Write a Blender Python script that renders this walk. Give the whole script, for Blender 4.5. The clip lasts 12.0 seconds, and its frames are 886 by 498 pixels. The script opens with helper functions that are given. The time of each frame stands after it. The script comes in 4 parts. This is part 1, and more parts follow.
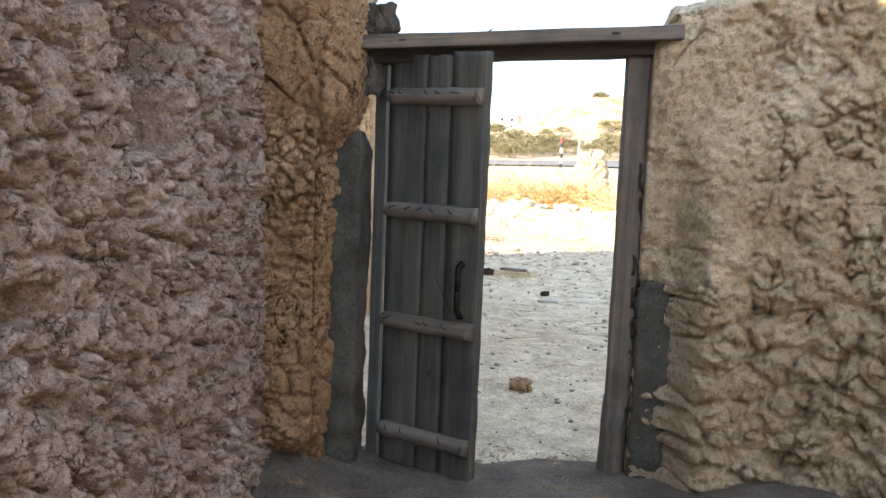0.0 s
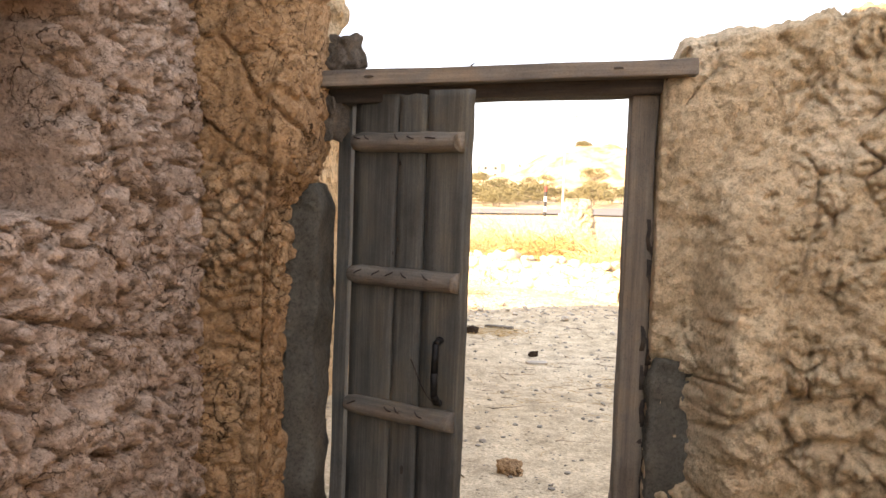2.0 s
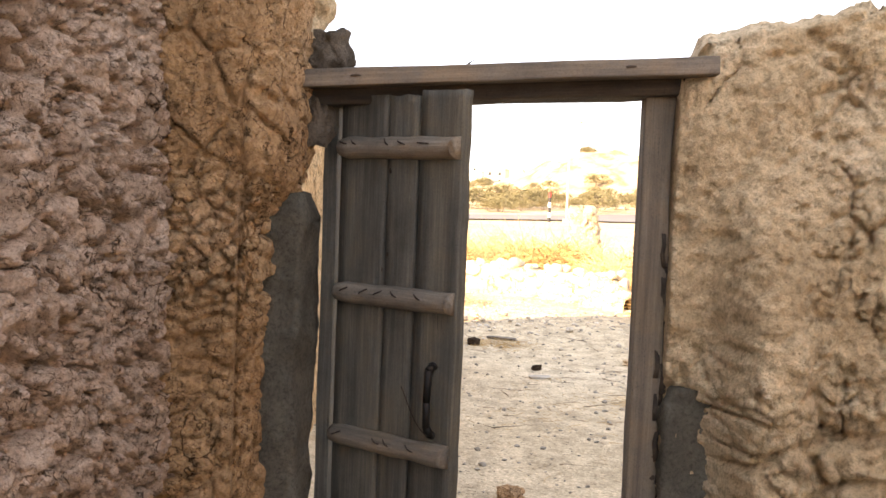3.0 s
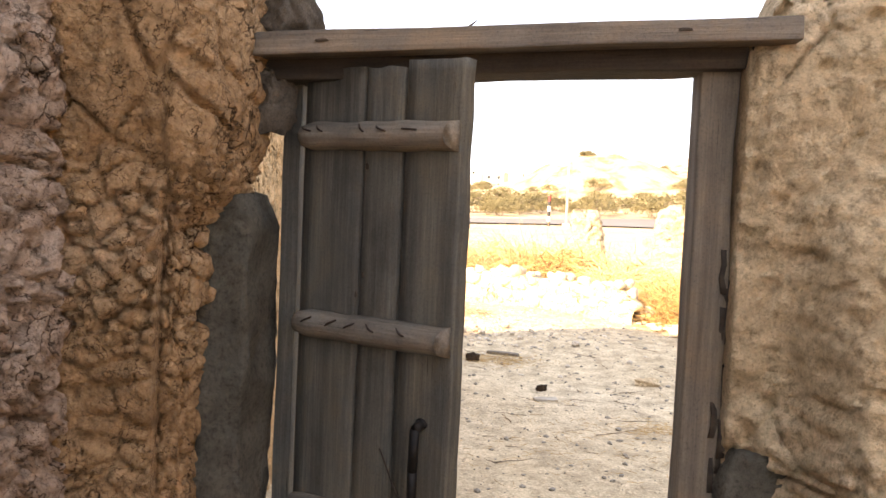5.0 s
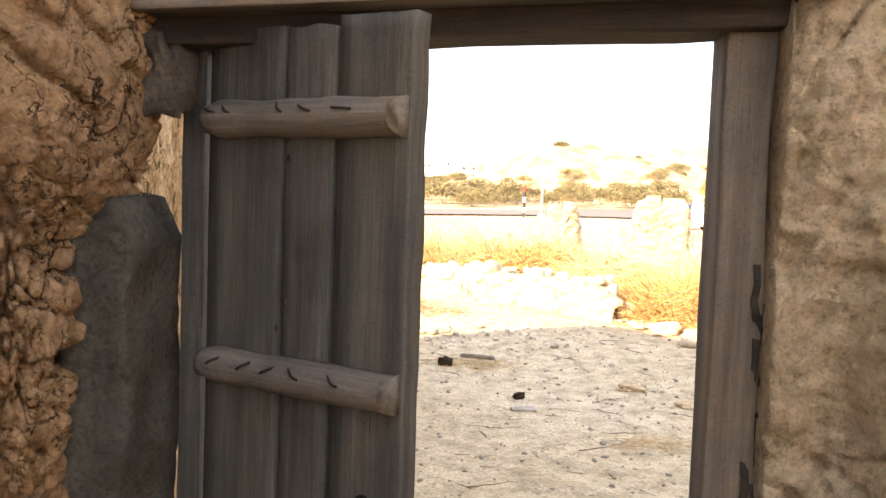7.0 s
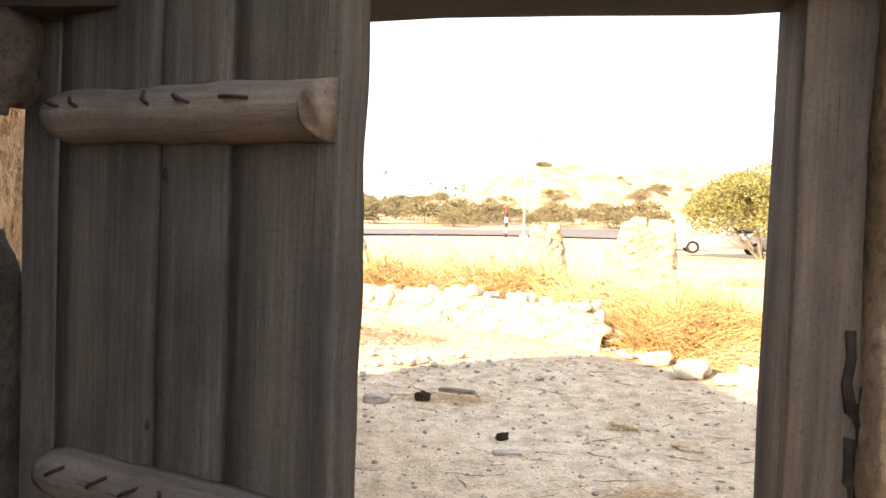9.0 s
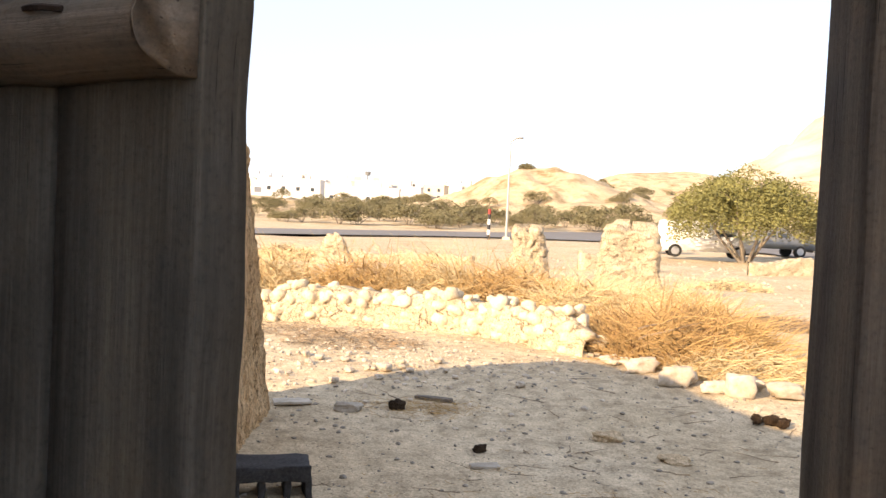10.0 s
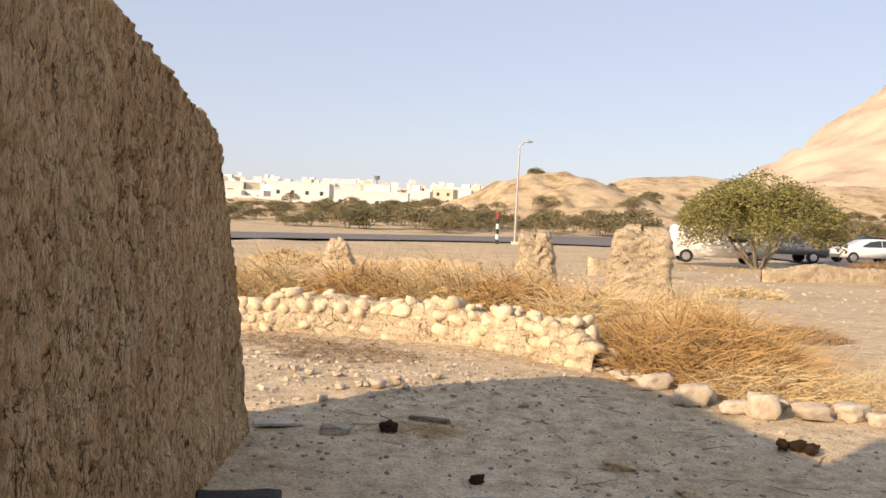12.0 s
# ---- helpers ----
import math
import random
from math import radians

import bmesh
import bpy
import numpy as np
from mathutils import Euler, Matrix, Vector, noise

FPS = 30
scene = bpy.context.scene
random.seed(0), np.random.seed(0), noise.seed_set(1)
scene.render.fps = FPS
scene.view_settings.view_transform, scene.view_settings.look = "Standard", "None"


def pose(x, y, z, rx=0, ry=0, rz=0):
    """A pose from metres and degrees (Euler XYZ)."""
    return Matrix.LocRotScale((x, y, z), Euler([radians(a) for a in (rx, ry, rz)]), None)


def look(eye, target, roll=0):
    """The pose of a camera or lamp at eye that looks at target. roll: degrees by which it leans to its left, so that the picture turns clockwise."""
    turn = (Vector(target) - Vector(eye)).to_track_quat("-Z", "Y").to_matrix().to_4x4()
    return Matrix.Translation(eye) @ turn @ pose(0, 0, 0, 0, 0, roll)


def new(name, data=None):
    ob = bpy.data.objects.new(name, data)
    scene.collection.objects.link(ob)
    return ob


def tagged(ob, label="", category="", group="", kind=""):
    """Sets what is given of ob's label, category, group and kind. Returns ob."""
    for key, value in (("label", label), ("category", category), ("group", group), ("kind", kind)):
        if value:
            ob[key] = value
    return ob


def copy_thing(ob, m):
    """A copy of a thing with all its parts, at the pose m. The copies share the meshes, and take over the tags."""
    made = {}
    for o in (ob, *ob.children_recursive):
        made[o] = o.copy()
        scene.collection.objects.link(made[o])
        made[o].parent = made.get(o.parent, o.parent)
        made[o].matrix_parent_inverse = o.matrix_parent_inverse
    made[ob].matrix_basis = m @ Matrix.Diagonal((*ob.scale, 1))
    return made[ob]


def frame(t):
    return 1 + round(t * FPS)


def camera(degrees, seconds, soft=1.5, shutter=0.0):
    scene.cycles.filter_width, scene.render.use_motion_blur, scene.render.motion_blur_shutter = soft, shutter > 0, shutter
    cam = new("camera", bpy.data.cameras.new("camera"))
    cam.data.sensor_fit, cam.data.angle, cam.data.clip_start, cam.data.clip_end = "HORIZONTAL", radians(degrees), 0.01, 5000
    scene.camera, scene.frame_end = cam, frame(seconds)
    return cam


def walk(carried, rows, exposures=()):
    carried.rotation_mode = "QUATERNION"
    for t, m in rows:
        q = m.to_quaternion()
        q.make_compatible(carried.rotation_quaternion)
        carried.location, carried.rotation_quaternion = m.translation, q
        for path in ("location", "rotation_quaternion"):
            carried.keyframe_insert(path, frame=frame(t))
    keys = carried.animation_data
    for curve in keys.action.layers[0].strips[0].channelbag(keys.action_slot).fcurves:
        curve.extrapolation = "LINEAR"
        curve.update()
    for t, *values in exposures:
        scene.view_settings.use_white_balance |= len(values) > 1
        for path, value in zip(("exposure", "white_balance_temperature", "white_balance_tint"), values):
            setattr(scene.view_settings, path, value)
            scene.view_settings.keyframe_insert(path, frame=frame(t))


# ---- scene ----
cam = camera(55.0, 12.0)
PATH = [
    (0, (0.379, 0.052, 1.498), (0.199, 2.03, 1.255), 2.3),
    (0.5, (0.357, 0.176, 1.516), (0.164, 2.158, 1.333), 2.3),
    (1, (0.345, 0.281, 1.515), (0.168, 2.267, 1.361), 2.3),
    (1.5, (0.35, 0.442, 1.511), (0.196, 2.431, 1.367), 2.3),
    (2, (0.362, 0.604, 1.518), (0.213, 2.594, 1.389), 2.1),
    (2.5, (0.369, 0.752, 1.535), (0.222, 2.743, 1.415), 2.1),
    (3, (0.372, 0.881, 1.537), (0.213, 2.872, 1.42), 2.3),
    (3.2, (0.368, 0.939, 1.53), (0.205, 2.929, 1.418), 2.4),
    (4.8, (0.329, 1.47, 1.539), (0.167, 3.46, 1.432), 2.6),
    (5, (0.334, 1.527, 1.54), (0.178, 3.518, 1.431), 2.6),
    (5.5, (0.34, 1.67, 1.525), (0.203, 3.662, 1.415), 2.4),
    (6, (0.352, 1.804, 1.525), (0.224, 3.797, 1.413), 2.2),
    (6.5, (0.363, 1.946, 1.533), (0.238, 3.939, 1.42), 2.2),
    (6.7, (0.344, 1.981, 1.55), (0.241, 3.974, 1.422), 2.3),
    (8.5, (0.353, 2.451, 1.584), (0.263, 4.447, 1.488), 2.0),
    (9, (0.356, 2.558, 1.584), (0.298, 4.556, 1.505), 2.3),
    (9.5, (0.365, 2.681, 1.578), (0.335, 4.679, 1.503), 2.5),
    (10, (0.395, 2.88, 1.567), (0.377, 4.879, 1.494), 2.7),
    (10.5, (0.433, 3.022, 1.563), (0.417, 5.021, 1.494), 2.5),
    (11, (0.455, 3.182, 1.574), (0.436, 5.181, 1.506), 2.6),
    (11.5, (0.464, 3.297, 1.576), (0.437, 5.296, 1.51), 2.8),
    (12, (0.479, 3.411, 1.579), (0.439, 5.41, 1.515), 2.8),
]
walk(cam, [(t, look(eye, target, roll)) for t, eye, target, roll in PATH], [(0, 2.3, 6600, 8), (1.5, 2.6, 8800, 19), (6.5, 2.6, 8800, 20), (8.5, 2.5, 8600, 20), (9.5, 2.1, 8000, 19), (10.2, 1.35, 7800, 17), (11, 1.05, 7700, 18), (12, 0.8, 7900, 19)])

# ---- light ----
SUN_EL, SUN_DIR = radians(23.5), Vector((0.68, 0.733))
world = bpy.data.worlds.new("sky")
scene.world = world
world.use_nodes = True
wt = world.node_tree
sky = wt.nodes.new("ShaderNodeTexSky")
sky.sky_type, sky.sun_disc = "NISHITA", False
sky.sun_elevation = SUN_EL
sky.sun_rotation = math.atan2(-SUN_DIR.x, -SUN_DIR.y)
sky.air_density, sky.dust_density, sky.ozone_density = 1.0, 1.0, 2.6
veil = wt.nodes.new("ShaderNodeMix")
veil.data_type = "RGBA"
veil.inputs[0].default_value = 0.75
veil.inputs[7].default_value = (1.85, 2.33, 3.25, 1)  # pale even haze
wt.links.new(sky.outputs[0], veil.inputs[6])
wt.links.new(veil.outputs[2], wt.nodes["Background"].inputs[0])
wt.nodes["Background"].inputs[1].default_value = 0.15
sun_data = bpy.data.lights.new("sun", "SUN")
sun_data.energy, sun_data.angle, sun_data.color = 3.3, radians(0.6), (1.0, 0.85, 0.65)
sun = new("sun", sun_data)
sun.matrix_world = look((0, 0, 30), (SUN_DIR.x * 10, SUN_DIR.y * 10, 30 - 10 * math.tan(SUN_EL)))

# ---- materials ----


def nodes_of(name, rough=0.9, metal=0.0, spec=0.3):
    m = bpy.data.materials.new(name)
    m.use_nodes = True
    b = m.node_tree.nodes["Principled BSDF"]
    b.inputs["Roughness"].default_value, b.inputs["Metallic"].default_value = rough, metal
    b.inputs["Specular IOR Level"].default_value = spec
    return m, m.node_tree, b


def noise_node(t, scale, detail=6, rough=0.6, vec=None):
    n = t.nodes.new("ShaderNodeTexNoise")
    n.inputs["Scale"].default_value, n.inputs["Detail"].default_value, n.inputs["Roughness"].default_value = scale, detail, rough
    if vec is not None:
        t.links.new(vec, n.inputs["Vector"])
    return n.outputs["Fac"]


def coords(t, stretch=(1, 1, 1)):
    c = t.nodes.new("ShaderNodeTexCoord")
    mp = t.nodes.new("ShaderNodeMapping")
    mp.inputs["Scale"].default_value = stretch
    t.links.new(c.outputs["Object"], mp.inputs["Vector"])
    return mp.outputs["Vector"]


def ramp(t, fac, stops):
    r = t.nodes.new("ShaderNodeValToRGB")
    e = r.color_ramp.elements
    while len(e) < len(stops):
        e.new(0.5)
    for k, (p, c) in zip(e, stops):
        k.position, k.color = p, (*c, 1) if len(c) == 3 else c
    t.links.new(fac, r.inputs["Fac"])
    return r.outputs["Color"]


def mixed(t, fac, a, b, mode="MIX"):
    n = t.nodes.new("ShaderNodeMix")
    n.data_type, n.blend_type = "RGBA", mode
    for key, v in (("Factor", fac), ("A", a), ("B", b)):
        s = [i for i in n.inputs if i.name == key and (i.type == ("VALUE" if key == "Factor" else "RGBA"))][0]
        if isinstance(v, (int, float)):
            s.default_value = v
        elif isinstance(v, tuple):
            s.default_value = (*v, 1)
        else:
            t.links.new(v, s)
    return [o for o in n.outputs if o.type == "RGBA"][0]


def bump(t, b, height, strength, dist, prev=None):
    n = t.nodes.new("ShaderNodeBump")
    n.inputs["Strength"].default_value, n.inputs["Distance"].default_value = strength, dist
    t.links.new(height, n.inputs["Height"])
    if prev is not None:
        t.links.new(prev, n.inputs["Normal"])
    t.links.new(n.outputs["Normal"], b.inputs["Normal"])
    return n.outputs["Normal"]


def earth(name, dark, mid, light, scale=1.0, crack=0.0, stretch=(1, 1, 1), grit=0.5):
    """Dried mud, plaster or soil: stains, grain, grit and, where wanted, shrinkage cracks."""
    m, t, b = nodes_of(name, 0.95, 0, 0.15)
    v = coords(t, stretch)
    big = ramp(t, noise_node(t, 2.2 * scale, 8, 0.6, v), [(0.3, dark), (0.52, mid), (0.72, light)])
    fine = ramp(t, noise_node(t, 38 * scale, 5, 0.7, v), [(0.3, (0.46, 0.43, 0.4)), (0.48, (1.0, 1.0, 1.0)), (0.68, (1.28, 1.28, 1.28))])
    c = mixed(t, 0.85, big, fine, "MULTIPLY")
    speck = ramp(t, noise_node(t, 130 * scale, 4, 0.75, v), [(0.3, (0.42, 0.39, 0.36)), (0.42, (1, 1, 1)), (0.7, (1.22, 1.22, 1.22))])
    c = mixed(t, 0.75, c, speck, "MULTIPLY")
    n0 = bump(t, b, noise_node(t, 42 * scale, 10, 0.72, v), 0.9, 0.022)
    gv = t.nodes.new("ShaderNodeTexVoronoi")
    gv.inputs["Scale"].default_value = 75 * scale
    t.links.new(mixed(t, 0.03, v, noise_colour(t, 30 * scale, v)), gv.inputs["Vector"])
    n1 = bump(t, b, ramp(t, gv.outputs["Distance"], [(0.1, (1, 1, 1)), (0.6, (0, 0, 0))]), 0.5, 0.008, n0)
    n2 = bump(t, b, noise_node(t, 190 * scale, 5, 0.7, v), grit, 0.004, n1)
    last = n2
    for size, width, share, depth in ((crack, 0.024, 0.52, 0.022), (crack * 2.6, 0.028, 0.44, 0.012)) if crack else ():
        warp = mixed(t, 0.09 + 0.5 / size, v, noise_colour(t, 1.1 * size, v))
        vo = t.nodes.new("ShaderNodeTexVoronoi")
        vo.feature = "DISTANCE_TO_EDGE"
        vo.inputs["Scale"].default_value = size
        t.links.new(warp, vo.inputs["Vector"])
        line = ramp(t, vo.outputs["Distance"], [(0.0, (0, 0, 0)), (width, (1, 1, 1))])
        gate = ramp(t, noise_node(t, size * 0.55, 3, 0.6, v), [(share - 0.03, (1, 1, 1)), (share + 0.06, (0, 0, 0))])
        line = mixed(t, gate, line, (1, 1, 1))
        # shade inside the cracks is put into the colour, besides the bump
        c = mixed(t, 0.9, c, mixed(t, line, (0.18, 0.13, 0.09), (1, 1, 1)), "MULTIPLY")
        last = bump(t, b, line, 0.9, depth, last)
    t.links.new(c, b.inputs["Base Color"])
    return m


def noise_colour(t, scale, vec):
    n = t.nodes.new("ShaderNodeTexNoise")
    n.inputs["Scale"].default_value, n.inputs["Detail"].default_value = scale, 4
    t.links.new(vec, n.inputs["Vector"])
    return n.outputs["Color"]


def wood(name, dark, mid, light, axis=2, rough=0.8):
    """Weathered timber: fine grain along one axis, hair checks, dust and water stains."""
    m, t, b = nodes_of(name, rough, 0, 0.25)
    s, s2 = [60, 60, 60], [11, 11, 11]
    s[axis], s2[axis] = 1.6, 0.55
    v, v2 = coords(t, tuple(s)), coords(t, tuple(s2))
    grain = ramp(t, noise_node(t, 2.0, 9, 0.7, v), [(0.3, tuple(0.35 * a + 0.65 * c for a, c in zip(dark, mid))), (0.52, mid), (0.75, tuple(0.6 * a + 0.4 * c for a, c in zip(light, mid)))])
    broad = ramp(t, noise_node(t, 1.6, 6, 0.6, v2), [(0.3, (0.5, 0.52, 0.54)), (0.5, (1, 1, 1)), (0.68, (1.45, 1.42, 1.35))])
    stain = ramp(t, noise_node(t, 3.2, 6, 0.65, coords(t)), [(0.32, (0.6, 0.6, 0.6)), (0.5, (0.95, 0.95, 0.95)), (0.68, (1.3, 1.14, 0.95))])
    check = ramp(t, noise_node(t, 3.6, 4, 0.55, v), [(0.27, (0.12, 0.11, 0.1)), (0.33, (1, 1, 1))])
    speck = ramp(t, noise_node(t, 160, 3, 0.7, coords(t)), [(0.3, (0.7, 0.7, 0.7)), (0.45, (1, 1, 1)), (0.7, (1.15, 1.15, 1.15))])
    info = t.nodes.new("ShaderNodeObjectInfo")
    tone = ramp(t, info.outputs["Random"], [(0, (0.94, 0.95, 0.97)), (1, (1.05, 1.03, 1.0))])
    c = mixed(t, 0.9, grain, broad, "MULTIPLY")
    for layer, share in ((stain, 0.9), (check, 0.8), (speck, 0.8), (tone, 1.0)):
        c = mixed(t, share, c, layer, "MULTIPLY")
    t.links.new(c, b.inputs["Base Color"])
    n1 = bump(t, b, noise_node(t, 3.0, 9, 0.72, v), 0.6, 0.006)
    n2 = bump(t, b, check, 0.5, 0.004, n1)
    bump(t, b, noise_node(t, 90, 3, 0.6, coords(t)), 0.25, 0.002, n2)
    return m


def plain(name, colour, rough=0.6, metal=0.0, vary=0.15, scale=8, spec=0.4):
    m, t, b = nodes_of(name, rough, metal, spec)
    lo, hi = tuple(c * (1 - vary) for c in colour), tuple(min(1, c * (1 + vary)) for c in colour)
    t.links.new(ramp(t, noise_node(t, scale, 6, 0.6, coords(t)), [(0.3, lo), (0.7, hi)]), b.inputs["Base Color"])
    bump(t, b, noise_node(t, scale * 8, 4, 0.6, coords(t)), 0.15, 0.003)
    return m


def stone(name, a, c, scale=9):
    """Field stone: each piece takes its own tone."""
    m, t, b = nodes_of(name, 0.92, 0, 0.2)
    v = coords(t)
    info = t.nodes.new("ShaderNodeObjectInfo")
    isl = t.nodes.new("ShaderNodeNewGeometry")
    tone = mixed(t, info.outputs["Random"], a, c)
    tone2 = ramp(t, isl.outputs["Random Per Island"], [(0, (0.8, 0.8, 0.8)), (1, (1.15, 1.13, 1.1))])
    spots = ramp(t, noise_node(t, scale, 7, 0.65, v), [(0.3, (0.7, 0.66, 0.6)), (0.65, (1.1, 1.08, 1.05))])
    t.links.new(mixed(t, 1.0, mixed(t, 0.9, tone, spots, "MULTIPLY"), tone2, "MULTIPLY"), b.inputs["Base Color"])
    bump(t, b, noise_node(t, scale * 4, 7, 0.65, v), 0.5, 0.02)
    return m


MUD_ROSE = earth("rose_mud", (0.36, 0.245, 0.17), (0.47, 0.335, 0.245), (0.57, 0.43, 0.33), 1.0, 11)
MUD_OCHRE = earth("ochre_mud", (0.35, 0.2, 0.1), (0.45, 0.275, 0.145), (0.53, 0.35, 0.21), 1.0, 7.5)
MUD_TAN = earth("tan_mud", (0.47, 0.335, 0.195), (0.6, 0.45, 0.28), (0.7, 0.555, 0.375), 1.0, 0, (1, 1, 1), 0.9)
MUD_STREAK = earth("streaked_mud", (0.48, 0.29, 0.145), (0.63, 0.415, 0.225), (0.72, 0.52, 0.31), 1.0, 6, (2.2, 2.2, 0.5))
MUD_PALE = earth("pale_mud", (0.45, 0.36, 0.24), (0.57, 0.47, 0.33), (0.64, 0.54, 0.4), 1.2, 6)
CEMENT = earth("grey_cement", (0.085, 0.078, 0.062), (0.145, 0.132, 0.104), (0.22, 0.2, 0.16), 2.0, 0, (1, 1, 1), 0.8)
DARK_CLAY = earth("dark_clay", (0.08, 0.065, 0.05), (0.13, 0.105, 0.08), (0.2, 0.16, 0.12), 3.0)
WOOD_GREY = wood("grey_door_wood", (0.03, 0.029, 0.025), (0.1, 0.096, 0.082), (0.2, 0.192, 0.165), 2)
WOOD_BATTEN = wood("batten_wood", (0.09, 0.072, 0.054), (0.19, 0.163, 0.13), (0.3, 0.262, 0.212), 0)
WOOD_POST = wood("post_wood", (0.08, 0.063, 0.047), (0.17, 0.142, 0.112), (0.28, 0.24, 0.19), 2)
WOOD_BEAM = wood("beam_wood", (0.09, 0.075, 0.06), (0.17, 0.14, 0.11), (0.26, 0.215, 0.17), 0)
WOOD_DARK = wood("dark_wood", (0.03, 0.024, 0.018), (0.055, 0.042, 0.032), (0.09, 0.07, 0.052), 0)
TWIG = wood("dead_twig", (0.16, 0.12, 0.08), (0.27, 0.2, 0.13), (0.38, 0.3, 0.2), 0)
IRON = plain("black_iron", (0.02, 0.018, 0.016), 0.65, 0.6, 0.4, 40)
RUST = plain("rusty_nail", (0.045, 0.03, 0.022), 0.85, 0.3, 0.5, 60)
STRAW = plain("dry_straw", (0.45, 0.285, 0.115), 0.85, 0, 0.35, 3)
STRAW_PALE = plain("pale_dry_grass", (0.58, 0.45, 0.25), 0.85, 0, 0.3, 3)
STRAW_BROWN = plain("brown_dry_grass", (0.27, 0.16, 0.07), 0.85, 0, 0.35, 3)
ASPHALT = plain("asphalt", (0.17, 0.16, 0.15), 0.9, 0, 0.15, 0.5)
LEAF = plain("thorn_leaf", (0.2, 0.19, 0.065), 0.8, 0, 0.4, 1.5)
LEAF_DULL = plain("dusty_leaf", (0.18, 0.16, 0.085), 0.85, 0, 0.35, 0.3)
BARK = plain("grey_bark", (0.24, 0.2, 0.155), 0.9, 0, 0.3, 4)
WHITEWASH = plain("whitewash", (0.68, 0.67, 0.64), 0.8, 0, 0.06, 0.2)
CREAM = plain("cream_render", (0.62, 0.54, 0.42), 0.8, 0, 0.08, 0.2)
SHADE_GLASS = plain("dark_window", (0.05, 0.06, 0.07), 0.25, 0, 0.1, 1)
CAR_WHITE = plain("white_car_paint", (0.8, 0.8, 0.79), 0.3, 0, 0.04, 2, 0.5)
CAR_GREY = plain("grey_car_paint", (0.2, 0.2, 0.19), 0.35, 0.2, 0.06, 2, 0.5)
CAR_DARK = plain("dark_car_paint", (0.04, 0.045, 0.05), 0.3, 0.1, 0.1, 2, 0.5)
TYRE = plain("tyre_rubber", (0.025, 0.025, 0.025), 0.85, 0, 0.2, 10)
CHROME = plain("wheel_alloy", (0.5, 0.5, 0.5), 0.35, 0.8, 0.1, 10)
LAMP_RED = plain("red_lamp_lens", (0.35, 0.02, 0.02), 0.3, 0, 0.1, 10)
PAINT_RED = plain("red_paint", (0.4, 0.05, 0.04), 0.6, 0, 0.1, 10)
PAINT_BLACK = plain("black_paint", (0.03, 0.03, 0.03), 0.6, 0, 0.1, 10)
PAINT_WHITE = plain("white_paint", (0.75, 0.74, 0.7), 0.6, 0, 0.1, 10)
GALV = plain("galvanised_steel", (0.42, 0.42, 0.4), 0.5, 0.6, 0.1, 6)
STONE_WARM = stone("warm_field_stone", (0.56, 0.48, 0.35), (0.68, 0.6, 0.46))
STONE_PALE = stone("pale_rock", (0.5, 0.44, 0.36), (0.62, 0.55, 0.46), 6)
STONE_GREY = stone("grey_pebble", (0.3, 0.27, 0.23), (0.46, 0.42, 0.36), 14)
BLOCK_BLACK = plain("black_block", (0.035, 0.034, 0.034), 0.9, 0, 0.5, 60)
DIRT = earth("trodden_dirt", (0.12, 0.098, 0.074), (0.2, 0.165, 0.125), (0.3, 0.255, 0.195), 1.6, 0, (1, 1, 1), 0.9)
DUNG = earth("dung", (0.03, 0.018, 0.01), (0.055, 0.034, 0.02), (0.085, 0.055, 0.032), 6)


